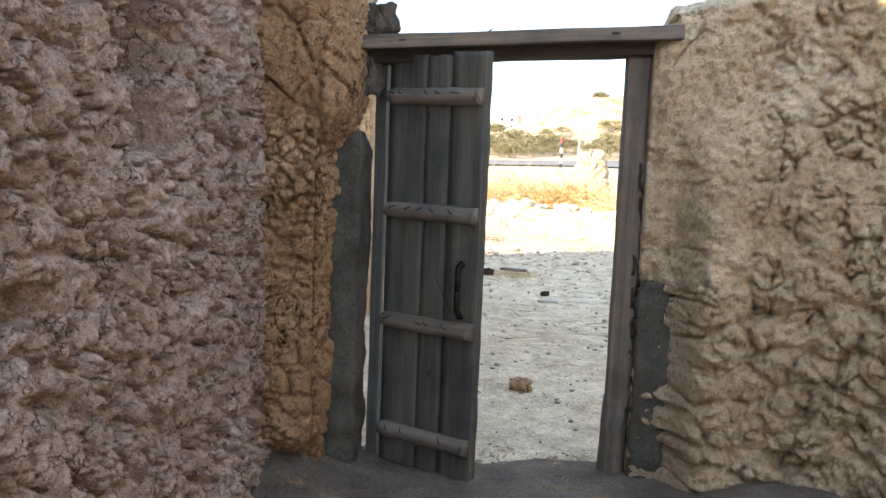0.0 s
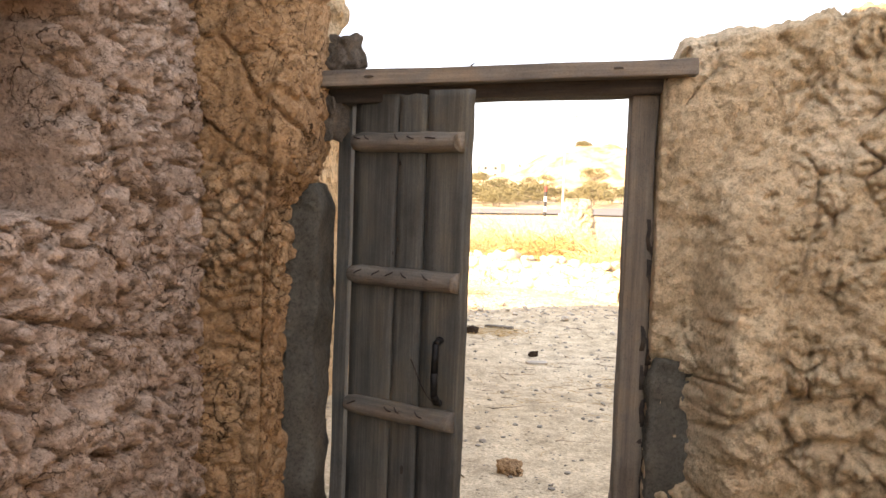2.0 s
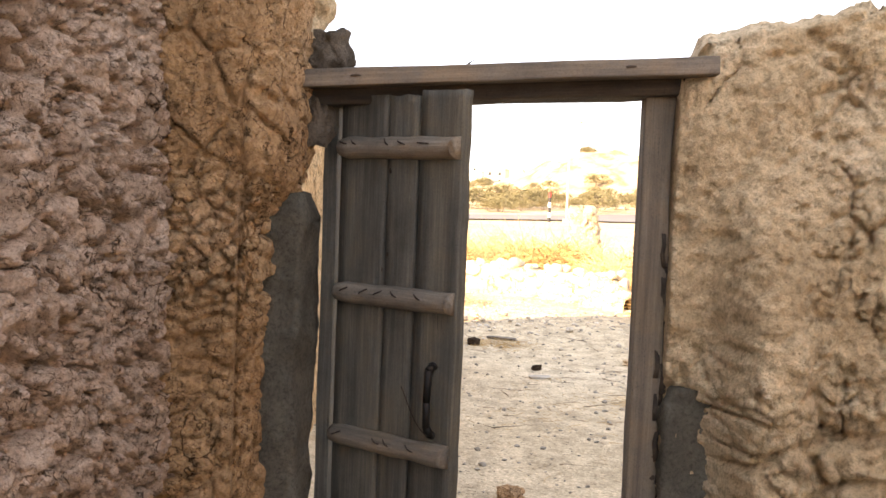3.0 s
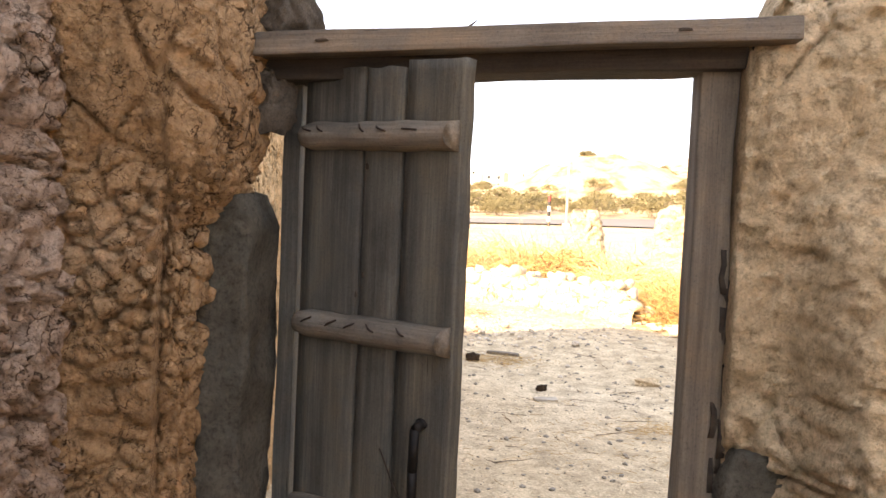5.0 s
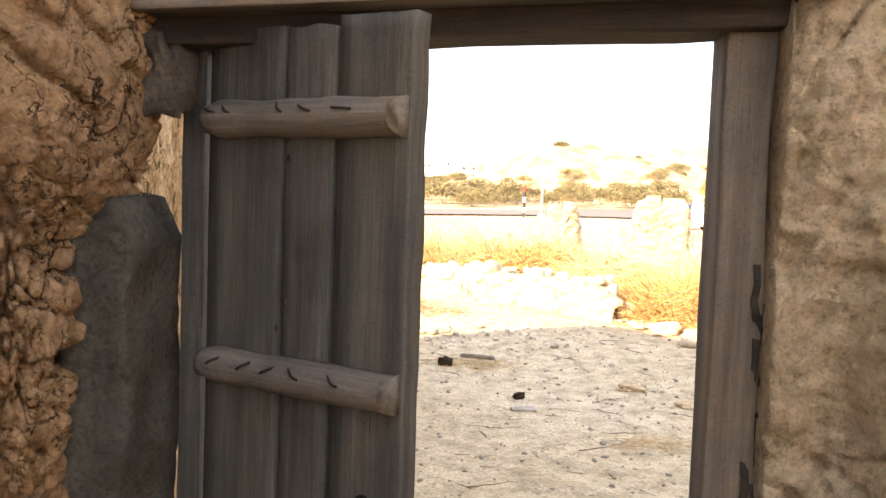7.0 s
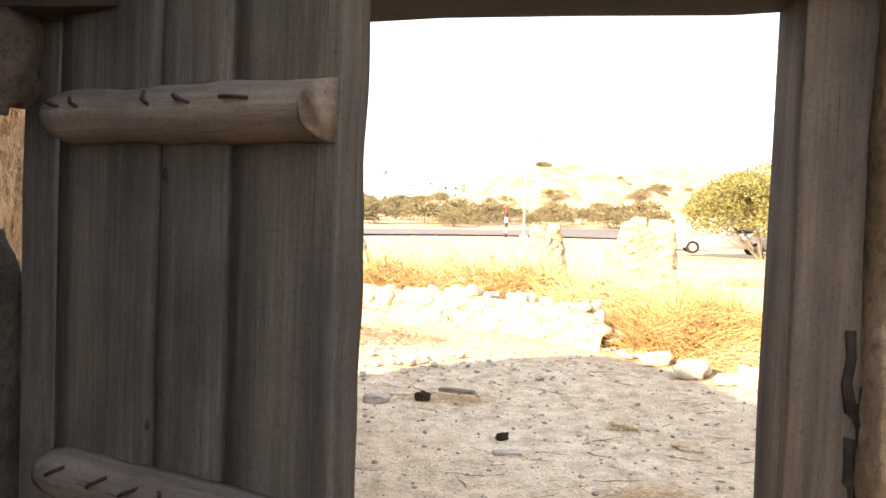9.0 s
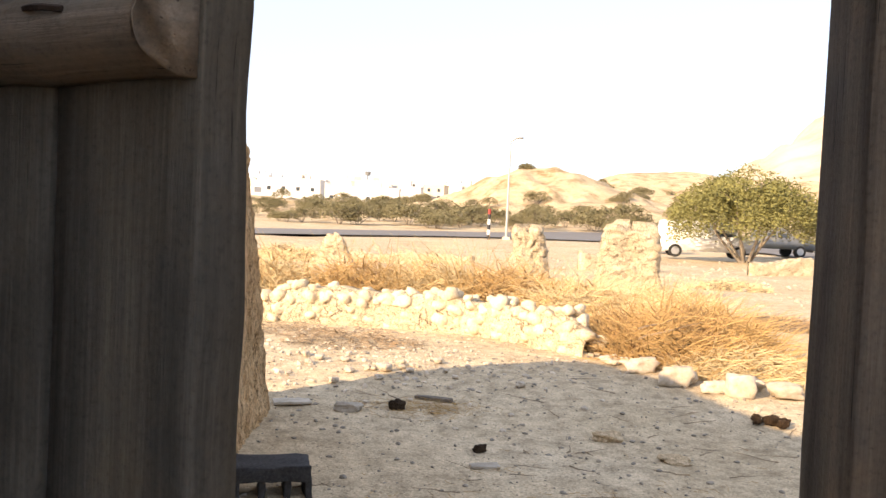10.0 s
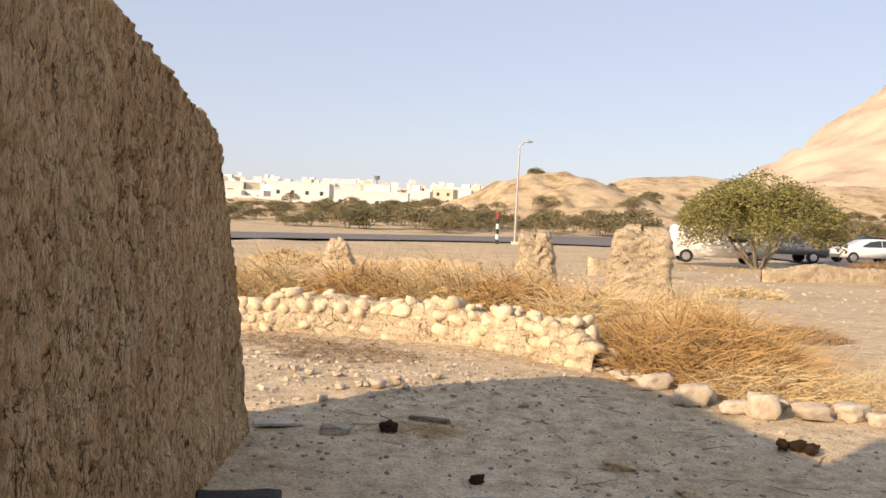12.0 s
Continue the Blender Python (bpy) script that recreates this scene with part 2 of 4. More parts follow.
def ground_material():
    """Stony desert soil: pale dust, grit, scattered pebbles and straw stains."""
    m, t, b = nodes_of("stony_soil", 0.97, 0, 0.1)
    v = coords(t)
    big = ramp(t, noise_node(t, 0.35, 8, 0.6, v), [(0.3, (0.53, 0.415, 0.265)), (0.5, (0.63, 0.505, 0.34)), (0.7, (0.69, 0.575, 0.41))])
    mid = ramp(t, noise_node(t, 7, 7, 0.65, v), [(0.32, (0.6, 0.58, 0.56)), (0.62, (1.12, 1.12, 1.12))])
    fine = ramp(t, noise_node(t, 60, 4, 0.7, v), [(0.3, (0.52, 0.51, 0.49)), (0.65, (1.14, 1.14, 1.14))])
    c = mixed(t, 0.85, mixed(t, 0.9, big, mid, "MULTIPLY"), fine, "MULTIPLY")
    vo = t.nodes.new("ShaderNodeTexVoronoi")
    vo.inputs["Scale"].default_value = 26
    t.links.new(v, vo.inputs["Vector"])
    peb = ramp(t, vo.outputs["Distance"], [(0.16, (1, 1, 1)), (0.34, (0, 0, 0))])
    tone = ramp(t, vo.outputs["Color"], [(0.2, (0.66, 0.66, 0.68)), (0.8, (1.15, 1.12, 1.08))])
    c = mixed(t, peb, c, mixed(t, 1.0, c, tone, "MULTIPLY"))
    far = t.nodes.new("ShaderNodeSeparateXYZ")
    t.links.new(v, far.inputs[0])
    reach = t.nodes.new("ShaderNodeMapRange")
    reach.inputs["From Min"].default_value, reach.inputs["From Max"].default_value = 95, 130
    t.links.new(far.outputs["Y"], reach.inputs["Value"])
    scrub = ramp(t, noise_node(t, 0.16, 9, 0.72, v), [(0.38, (0.55, 0.5, 0.4)), (0.48, (0.95, 0.92, 0.88)), (0.6, (1.12, 1.1, 1.06))])
    c = mixed(t, reach.outputs[0], c, mixed(t, 1.0, c, scrub, "MULTIPLY"))
    slope = t.nodes.new("ShaderNodeMapRange")
    slope.inputs["From Min"].default_value, slope.inputs["From Max"].default_value = 480, 620
    t.links.new(far.outputs["Y"], slope.inputs["Value"])
    rock = ramp(t, noise_node(t, 0.014, 9, 0.68, coords(t, (1, 1, 2.5))), [(0.35, (0.4, 0.32, 0.235)), (0.5, (0.54, 0.44, 0.325)), (0.65, (0.62, 0.52, 0.4))])
    c = mixed(t, slope.outputs[0], c, rock)
    t.links.new(c, b.inputs["Base Color"])
    n1 = bump(t, b, noise_node(t, 12, 8, 0.7, v), 0.5, 0.03)
    n2 = bump(t, b, peb, 0.5, 0.012, n1)
    bump(t, b, noise_node(t, 110, 3, 0.6, v), 0.4, 0.004, n2)
    return m


SOIL = ground_material()

# ---- building helpers ----


def smooth(a, b, x):
    u = min(1.0, max(0.0, (x - a) / (b - a)))
    return u * u * (3 - 2 * u)


def mesh_of(name, verts, faces, material, rounded=True):
    me = bpy.data.meshes.new(name)
    me.from_pydata(verts, [], faces)
    me.materials.append(material)
    if rounded:
        me.polygons.foreach_set("use_smooth", [True] * len(me.polygons))
    me.update()
    return me


def thing(name, label, category, at=(0, 0, 0), group="", kind=""):
    ob = new(name)
    ob.location = at
    return tagged(ob, label, category, group, kind)


def part(name, bm, material, parent, label="", flat=True):
    me = bpy.data.meshes.new(name)
    bmesh.ops.recalc_face_normals(bm, faces=bm.faces)
    bm.to_mesh(me)
    bm.free()
    me.materials.append(material)
    if not flat:
        me.polygons.foreach_set("use_smooth", [True] * len(me.polygons))
    ob = new(name, me)
    ob.parent = parent
    return tagged(ob, label)


def box(x0, y0, z0, x1, y1, z1, bevel=0.0, bm=None, segs=2):
    bm = bm or bmesh.new()
    r = bmesh.ops.create_cube(bm, size=1)["verts"]
    for v in r:
        v.co = Vector(((x0 + x1) / 2 + v.co.x * (x1 - x0), (y0 + y1) / 2 + v.co.y * (y1 - y0), (z0 + z1) / 2 + v.co.z * (z1 - z0)))
    if bevel:
        es = {e for v in r for e in v.link_edges}
        bmesh.ops.bevel(bm, geom=list(es), offset=bevel, segments=segs, affect="EDGES", profile=0.6)
    return bm


def worn(bm, cuts, amount, scale, seed=0.0, keep=None):
    """Cut a bmesh finer and wear its surface."""
    bmesh.ops.subdivide_edges(bm, edges=bm.edges[:], cuts=cuts, use_grid_fill=True)
    for v in bm.verts:
        p = v.co * scale + Vector((seed, seed * 1.7, seed * 0.3))
        v.co += noise.noise_vector(p) * amount * (keep(v.co) if keep else 1)
    return bm


def rod(a, b, r0, r1, n=6, bm=None):
    bm = bm or bmesh.new()
    a, b = Vector(a), Vector(b)
    q = (b - a).to_track_quat("Z", "Y")
    m = Matrix.Translation((a + b) / 2) @ q.to_matrix().to_4x4()
    bmesh.ops.create_cone(bm, cap_ends=True, segments=n, radius1=r0, radius2=r1, depth=(b - a).length, matrix=m)
    return bm


def lump(rx, ry, rz, seed, rough=0.25, sub=2, bm=None, at=(0, 0, 0)):
    """A rough stone or clod with a flattish base."""
    bm = bm or bmesh.new()
    for v in bmesh.ops.create_icosphere(bm, subdivisions=sub, radius=1)["verts"]:
        p = v.co.copy()
        k = 1 + rough * noise.noise(p * 1.1 + Vector((seed * 3.1, seed, 7))) + rough * 0.5 * noise.noise(p * 2.6 + Vector((seed, 3, seed)))
        k *= 1 - 0.25 * smooth(0.5, 1.0, max(abs(p.x), abs(p.y), abs(p.z)))
        v.co = Vector((p.x * rx * k, p.y * ry * k, max(p.z, -0.7) * rz * k)) + Vector(at)
    return bm


def clods(p, size):
    """Clod relief: rounded lumps between narrow deep gaps, -1 to 1."""
    d, _ = noise.voronoi(p / size + noise.noise_vector(p / size * 1.7) * 0.3)
    e = d[1] - d[0]
    return 0.9 * smooth(0.0, 0.2, e) + 0.9 * smooth(0.0, 0.8, e) - 1 + 0.45 * noise.noise(p / size * 2.6) + 0.25 * noise.noise(p / size * 5.5)


def daub(p, size, swell, gap):
    """Hand-thrown mud: rounded lumps of the given swell with deep narrow gaps between."""
    d, _ = noise.voronoi(p / size)
    e = d[1] - d[0]
    return swell * (2 * smooth(0.0, 0.32, e) - 1) - gap * (1 - smooth(0.02, 0.12, e))


def rift(p, size, width):
    """Shrinkage cracks, 1 in the crack and 0 beside it."""
    d, _ = noise.voronoi(p / size)
    return 1 - smooth(width * 0.2, width, d[1] - d[0])


def cracks(p, size):
    q = p / size + noise.noise_vector(p / size * 1.3) * 0.35
    d, _ = noise.voronoi(q)
    return 1 - smooth(0.005, 0.055, d[1] - d[0])


def earth_wall(name, line, thick, top, step, relief, material, low=-0.25, label="", back=0.12, batter=0.0, taper=(0.12, 0.12)):
    """A mud wall along a line in plan: the seen face lies on the line, the body to its left. relief(p, n) pushes the face out along n."""
    pts = [Vector(p) for p in line]
    lens = [0.0]
    for a, b in zip(pts, pts[1:]):
        lens.append(lens[-1] + (b - a).length)
    total = lens[-1]
    nu = max(4, int(total / step))

    def along(s):
        s = min(max(s, 0.0), total)
        k = max(i for i in range(len(pts) - 1) if lens[i] <= s + 1e-9)
        return pts[k].lerp(pts[k + 1], (s - lens[k]) / max(1e-9, lens[k + 1] - lens[k]))
    verts, faces = [], []
    height = max(top(along(total * i / 40)) for i in range(41)) - low
    nf, nt, nb = int(height / step), max(6, int(thick / step * 0.8)), max(6, int(height / back))
    ring = nf + nt + nb
    for i in range(nu + 1):
        s = total * i / nu
        c = along(s)
        d = (along(s + 0.12) - along(s - 0.12)).normalized()
        left = Vector((-d.y, d.x, 0))
        full = thick
        if taper[0] and s < taper[0]:
            full *= max(0.08, math.sqrt(max(0, 1 - (1 - s / taper[0]) ** 2)))
        if taper[1] and total - s < taper[1]:
            full *= max(0.08, math.sqrt(max(0, 1 - (1 - (total - s) / taper[1]) ** 2)))
        h = top(c)
        mid = Vector((c.x, c.y, 0)) + left * thick / 2
        for j in range(ring + 1):
            if j <= nf:
                k = j / nf
                p = mid - left * full / 2 + Vector((0, 0, low + (h - low) * k))
                n = -left
            elif j < nf + nt:
                k = (j - nf) / nt
                p = mid + left * full * (k - 0.5) + Vector((0, 0, h + 0.05 * math.sin(math.pi * k)))
                n = Vector((0, 0, 1))
            else:
                k = (j - nf - nt) / nb
                p = mid + left * full / 2 + Vector((0, 0, h + (low - h) * k))
                n = left
            p = p + n * (relief(p, n) - batter * (p.z - 1.0) * (1 if j <= nf else 0))
            verts.append(p)
    w = ring + 1
    for i in range(nu):
        for j in range(ring):
            faces.append((i * w + j, (i + 1) * w + j, (i + 1) * w + j + 1, i * w + j + 1))
    for i in (0, nu):
        loop = [i * w + j for j in range(w)]
        faces.append(tuple(loop if i == 0 else reversed(loop)))
    ob = new(name, mesh_of(name, verts, faces, material))
    return tagged(ob, label, "wall", kind="structure")


# ---- ground ----


def land(x, y):
    z = 0.07 + 0.13 * smooth(8.3, 10.8, y) + 0.02 * noise.noise(Vector((x * 0.9, y * 0.9, 0)))
    z += 0.2 * math.exp(-((x - 1.45) / 0.45) ** 2 - ((y - 3.1) / 0.5) ** 2) + 0.12 * math.exp(-((x + 0.6) / 0.25) ** 2 - ((y - 3.4) / 0.35) ** 2)
    if y > 15:
        z -= 0.2 * smooth(15, 40, y)
        z += 0.2 * smooth(8, 28, x) * smooth(25, 50, y) * (1 - smooth(110, 160, y))
        z += 0.12 * noise.noise(Vector((x * 0.2, y * 0.2, 3))) * smooth(15, 30, y) * (1 - smooth(55, 62, y) + smooth(115, 130, y))
    if y > 108:
        a = x / y
        z += 0.04 * (min(y, 300) - 108) * (0.62 + 0.5 * smooth(-0.1, 0.15, a))
        z += 1.6 * (noise.noise(Vector((x * 0.03, y * 0.03, 1))) + 0.5 * noise.noise(Vector((x * 0.09, y * 0.09, 1))) + 0.3 * noise.noise(Vector((x * 0.3, y * 0.3, 1)))) * smooth(112, 170, y)
        kn = math.exp(-(((x - 17) / 15) ** 2)) + 0.55 * math.exp(-(((x - 36) / 12) ** 2))
        gully = 1 - abs(noise.noise(Vector((x * 0.11, y * 0.05, 6)))) * 2.2
        z += (1.1 * gully + 0.7 * noise.noise(Vector((x * 0.22, y * 0.2, 9)))) * smooth(150, 190, y) * (1 - smooth(260, 330, y))
        z += 8.8 * kn * math.exp(-((y - 215) / 28) ** 2)
        z += (0.052 * (min(max(y, 330), 620) - 330) * smooth(0.12, -0.02, a)) if a < 0.12 else 0
        z += 15 * smooth(0.1, 0.2, a) * smooth(270, 350, y)
    if y > 480:
        rough = noise.fractal(Vector((x * 0.006, y * 0.006, 2)), 1.0, 2.1, 5)
        a = x / y
        up = max(0.0, a - 0.295 + 0.012 * rough)
        z += 10 * noise.fractal(Vector((x * 0.018, y * 0.012, 5)), 1.0, 2.1, 5) * smooth(0.29, 0.34, a) * smooth(560, 800, y)
        z += min(420, 680 * up) * smooth(560, 900, y) * (1 + 0.2 * rough) * (1 - 0.6 * smooth(1000, 1700, y))
        z += 120 * smooth(0.262, 0.35, a) * smooth(1500, 1900, y)
    return z


def build_ground():
    ys = list(np.arange(-16, 3.0, 0.35)) + list(np.arange(3.0, 14, 0.07))
    while ys[-1] < 3600:
        ys.append(ys[-1] * 1.0135 + 0.03)
    us = [math.copysign(abs(u) ** 1.6, u) for u in np.linspace(-1, 1, 330)]
    verts, faces = [], []
    for y in ys:
        half = 14 + 1.0 * max(0, y)
        for u in us:
            x = u * half + 0.06 * y
            z = land(x, y)
            if y < 16:
                p = Vector((x, y, 0))
                z += 0.012 * noise.noise(p * 4) + 0.007 * noise.noise(p * 11)
            verts.append((x, y, z))
    w = len(us)
    for i in range(len(ys) - 1):
        for j in range(w - 1):
            faces.append((i * w + j, i * w + j + 1, (i + 1) * w + j + 1, (i + 1) * w + j))
    tagged(new("ground", mesh_of("ground", verts, faces, SOIL)), "pale stony desert ground with grit and dust", "ground", kind="structure")


build_ground()


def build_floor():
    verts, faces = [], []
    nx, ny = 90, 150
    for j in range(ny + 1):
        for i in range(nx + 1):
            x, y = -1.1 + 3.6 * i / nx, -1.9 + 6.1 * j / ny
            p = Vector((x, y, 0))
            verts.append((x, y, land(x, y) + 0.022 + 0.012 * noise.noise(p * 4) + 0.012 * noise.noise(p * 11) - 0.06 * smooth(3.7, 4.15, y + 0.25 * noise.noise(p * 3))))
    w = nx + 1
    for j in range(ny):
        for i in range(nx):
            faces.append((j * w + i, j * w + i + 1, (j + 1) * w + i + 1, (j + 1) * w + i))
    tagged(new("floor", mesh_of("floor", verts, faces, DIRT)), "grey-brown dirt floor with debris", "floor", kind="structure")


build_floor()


def strip(name, rows, lift, material, label):
    verts, faces = [], []
    for a, b in rows:
        for k in range(7):
            x, y = a[0] + (b[0] - a[0]) * k / 6, a[1] + (b[1] - a[1]) * k / 6
            verts.append((x, y, land(x, y) + lift))
    for i in range(len(rows) - 1):
        for k in range(6):
            faces.append((i * 7 + k, i * 7 + k + 1, i * 7 + k + 8, i * 7 + k + 7))
    return tagged(new(name, mesh_of(name, verts, faces, material)), label, name, kind="structure")


ROAD = [((a * n, n), (a * f, f)) for a, n, f in ((-0.9, 34, 44), (-0.6, 40, 51), (-0.4, 44, 57), (-0.28, 48.5, 63), (-0.19, 54, 71), (-0.1, 61, 81), (-0.02, 69, 94), (0.055, 76, 107),
        (0.13, 79, 115), (0.2, 79, 118), (0.27, 74, 116), (0.33, 64, 112), (0.39, 52, 105), (0.45, 44, 98), (0.52, 41, 92), (0.7, 38, 80), (1.0, 34, 66))]
strip("road", ROAD, 0.12, ASPHALT, "grey asphalt road across the desert plain")

# ---- house walls ----


def relief_rose(p, n):
    q = p + noise.noise_vector(p * 4.5) * 0.06 + noise.noise_vector(p * 13) * 0.022 + noise.noise_vector(p * 36) * 0.007
    gate = smooth(-0.12, 0.22, noise.noise(p * 9 + Vector((4, 0, 9))))
    gate2 = smooth(-0.1, 0.2, noise.noise(p * 14 + Vector((1, 6, 3))))
    v = 0.03 * noise.noise(p * 2.2) + 0.022 * noise.noise(p * 6.5)
    v += daub(q, 0.1, 0.012, 0.06 * gate) + daub(q + Vector((3, 1, 2)), 0.05, 0.006, 0.032 * gate2) + 0.016 * abs(noise.noise(p * 11)) + 0.009 * abs(noise.noise(p * 25))
    v += 0.007 * noise.noise(p * 34) + 0.05 * max(0.0, 1.9 - p.z)
    v -= 0.035 * smooth(0.22, 0.4, noise.noise(p * 7.5 + Vector((0, 5, 0))))
    if n.x > 0.5:
        off = abs(p.y - NICHE_Y)
        inside = smooth(0.0, 0.02, p.y - NICHE_Y + 0.2 + 0.03 * noise.noise(p * 9)) * smooth(0.0, 0.04, NICHE_Y + 0.17 - p.y + 0.05 * noise.noise(p * 11)) * smooth(0, 0.03, p.z - 1.43 + 0.02 * noise.noise(p * 8)) * smooth(0, 0.03, 2.0 - p.z - 0.4 * off + 0.05 * noise.noise(p * 7))
        v -= 0.6 * inside * (1 - 0.5 * smooth(1.66, 1.56, p.z + 0.1 * noise.noise(p * 6)))
    return v


NICHE_Y = 2.4


def relief_pier(p, n):
    lo = smooth(1.35, 1.2, p.z)
    q = p + noise.noise_vector(p * 8) * 0.02 + noise.noise_vector(p * 24) * 0.006
    v = 0.03 * noise.noise(p * 3) + 0.012 * noise.noise(p * 11) + 0.006 * noise.noise(p * 34)
    deep = smooth(-0.4, 0.15, noise.noise(p * 2.7 + Vector((7, 0, 2))))
    v -= 0.026 * rift(Vector((q.x, q.y, q.z * 0.72)), 0.15, 0.07) * (0.3 + 0.7 * deep) * (1 - 0.5 * lo)
    v -= 0.007 * rift(Vector((q.x * 0.9, q.y * 0.9, q.z)) + Vector((1, 4, 2)), 0.06, 0.1) * smooth(-0.1, 0.25, noise.noise(p * 4))
    band = smooth(1.7, 1.52, p.z) * smooth(1.12, 1.25, p.z)
    v += daub(Vector((q.x, q.y, q.z * 1.1)), 0.062, 0.006, 0.022) * band
    v += daub(Vector((q.x * 0.6, q.y * 0.6, q.z * 1.3)), 0.1, 0.003, 0.012) * lo
    v -= 0.06 * math.exp(-((p.z - 1.235 + 0.02 * noise.noise(p * 6)) / 0.02) ** 2) * smooth(-0.15, 0.2, noise.noise(p * 7 + Vector((0, 0, 4))))
    if n.x > 0.3:
        v -= 0.09 * smooth(1.6, 1.4, p.z)
    v += 0.02 * smooth(1.5, 1.8, p.z) * (1 if n.y < -0.5 else 0) - 0.12 * smooth(0.32, 0.15, p.z) * (1 if n.y < -0.5 else 0)
    return v


def relief_tan(p, n):
    right = smooth(1.15, 1.45, p.x)
    low = smooth(1.2, 0.9, p.z)
    q = p + noise.noise_vector(p * 8) * 0.025 + noise.noise_vector(p * 22) * 0.008
    rough = max(0.5 * low, 0.8 * right)
    gate = smooth(-0.1, 0.25, noise.noise(p * 8 + Vector((3, 0, 5))))
    v = 0.022 * noise.noise(p * 4.5) + 0.014 * noise.noise(p * 13) + 0.008 * noise.noise(p * 30)
    v += (daub(q, 0.11, 0.008, 0.04 * gate) + daub(q + Vector((2, 3, 1)), 0.05, 0.004, 0.016 * gate)) * rough
    v += daub(Vector((q.x * 0.5, q.y * 0.5, q.z)), 0.13, 0.014, 0.035 * gate) * low + 0.014 * abs(noise.noise(p * 18)) + 0.008 * noise.noise(p * 46)
    v -= 0.02 * rift(q + Vector((5, 2, 3)), 0.2, 0.04) * smooth(0.0, 0.3, noise.noise(p * 3.3))
    v -= 0.014 * smooth(0.3, 0.5, noise.noise(p * 8 + Vector((2, 5, 0))))
    v -= 0.012 * smooth(0.3, 0.42, noise.noise(p * 19))
    if n.y < -0.3:
        v += 0.24 * smooth(1.9, 1.0, p.z) * smooth(1.0, 1.15, p.x) * (1 - 0.3 * right)
    return v + 0.02 * noise.noise(p * 2)


earth_wall("wall_west_1", [(-0.68, -1.8, 0), (-0.68, 1.3, 0)], 0.5, lambda c: 3.6 + 0.1 * noise.noise(c * 2), 0.05, relief_rose, MUD_ROSE, label="rough clodded rose-brown mud wall", taper=(0, 0))
earth_wall("wall_west_2", [(-0.68, 1.3, 0), (-0.68, 3.9, 0)], 1.1, lambda c: 3.6 + 0.1 * noise.noise(c * 2), 0.0078, relief_rose, MUD_ROSE, label="rough clodded rose-brown mud wall with a dark niche", taper=(0, 0))
earth_wall("wall_north_1", [(-1.0, 3.3, 0), (-0.40, 3.3, 0), (-0.335, 3.35, 0), (-0.305, 3.48, 0), (-0.295, 3.66, 0)], 0.32, lambda c: 2.55 + 0.1 * noise.noise(c * 3), 0.0075, relief_pier, MUD_OCHRE, label="cracked ochre mud pier beside the doorway", taper=(0, 0))
earth_wall("wall_north_2", [(0.868, 3.64, 0), (1.35, 3.58, 0), (1.75, 3.38, 0), (2.05, 3.0, 0)], 0.42, lambda c: 2.06 + 0.1 * smooth(0.9, 1.6, c.x) + 0.04 * noise.noise(c * 5) - 0.1 * smooth(0.96, 0.89, c.x), 0.0085, relief_tan, MUD_TAN, label="rough tan mud wall with worn courses", taper=(0.02, 0))
earth_wall("wall_east", [(2.04, 3.02, 0), (2.35, 2.2, 0), (2.4, -1.8, 0)], 0.42, lambda c: 2.16 + 0.04 * noise.noise(c * 5), 0.05, relief_tan, MUD_TAN, label="rough tan mud side wall", taper=(0, 0))
# added wall behind the camera, never seen; kept low to let light in
earth_wall("wall_south", [(2.9, -1.8, 0), (-1.3, -1.8, 0)], 0.4, lambda c: 0.9 + 0.1 * noise.noise(c * 2), 0.08, lambda p, n: 0.02 * noise.noise(p * 4), MUD_ROSE, label="plain low rose-brown mud wall added out of view")


def relief_outer(p, n):
    q = Vector((p.x * 1.0, p.y * 1.0, p.z * 0.28))
    q2 = Vector((p.x, p.y, p.z * 0.4 + 7))
    v = 0.02 * clods(q, 0.07) + 0.03 * noise.noise(p * 1.6) + 0.01 * noise.noise(q * 22) + 0.006 * noise.noise(p * 30) - 0.035 * cracks(q2, 0.11) * smooth(-0.1, 0.25, noise.noise(p * 2.5))
    return v + 0.07 * smooth(0.7, 0.0, p.z)


def outer_top(c):
    y = c.y
    return 2.58 - 0.02 * max(0, y - 4) - 0.17 * smooth(4.5, 6.7, y) - 0.22 * max(0, y - 6.7) - 0.6 * smooth(8.15, 8.85, y) - 0.9 * smooth(8.65, 9.2, y) + 0.03 * noise.noise(c * 3)


earth_wall("wall_outer", [(-0.86, 3.95, 0), (-0.93, 9.22, 0)], 0.5, outer_top, 0.011, relief_outer, MUD_STREAK, label="streaked brown mud wall with a rounded broken end", taper=(0, 0.3))

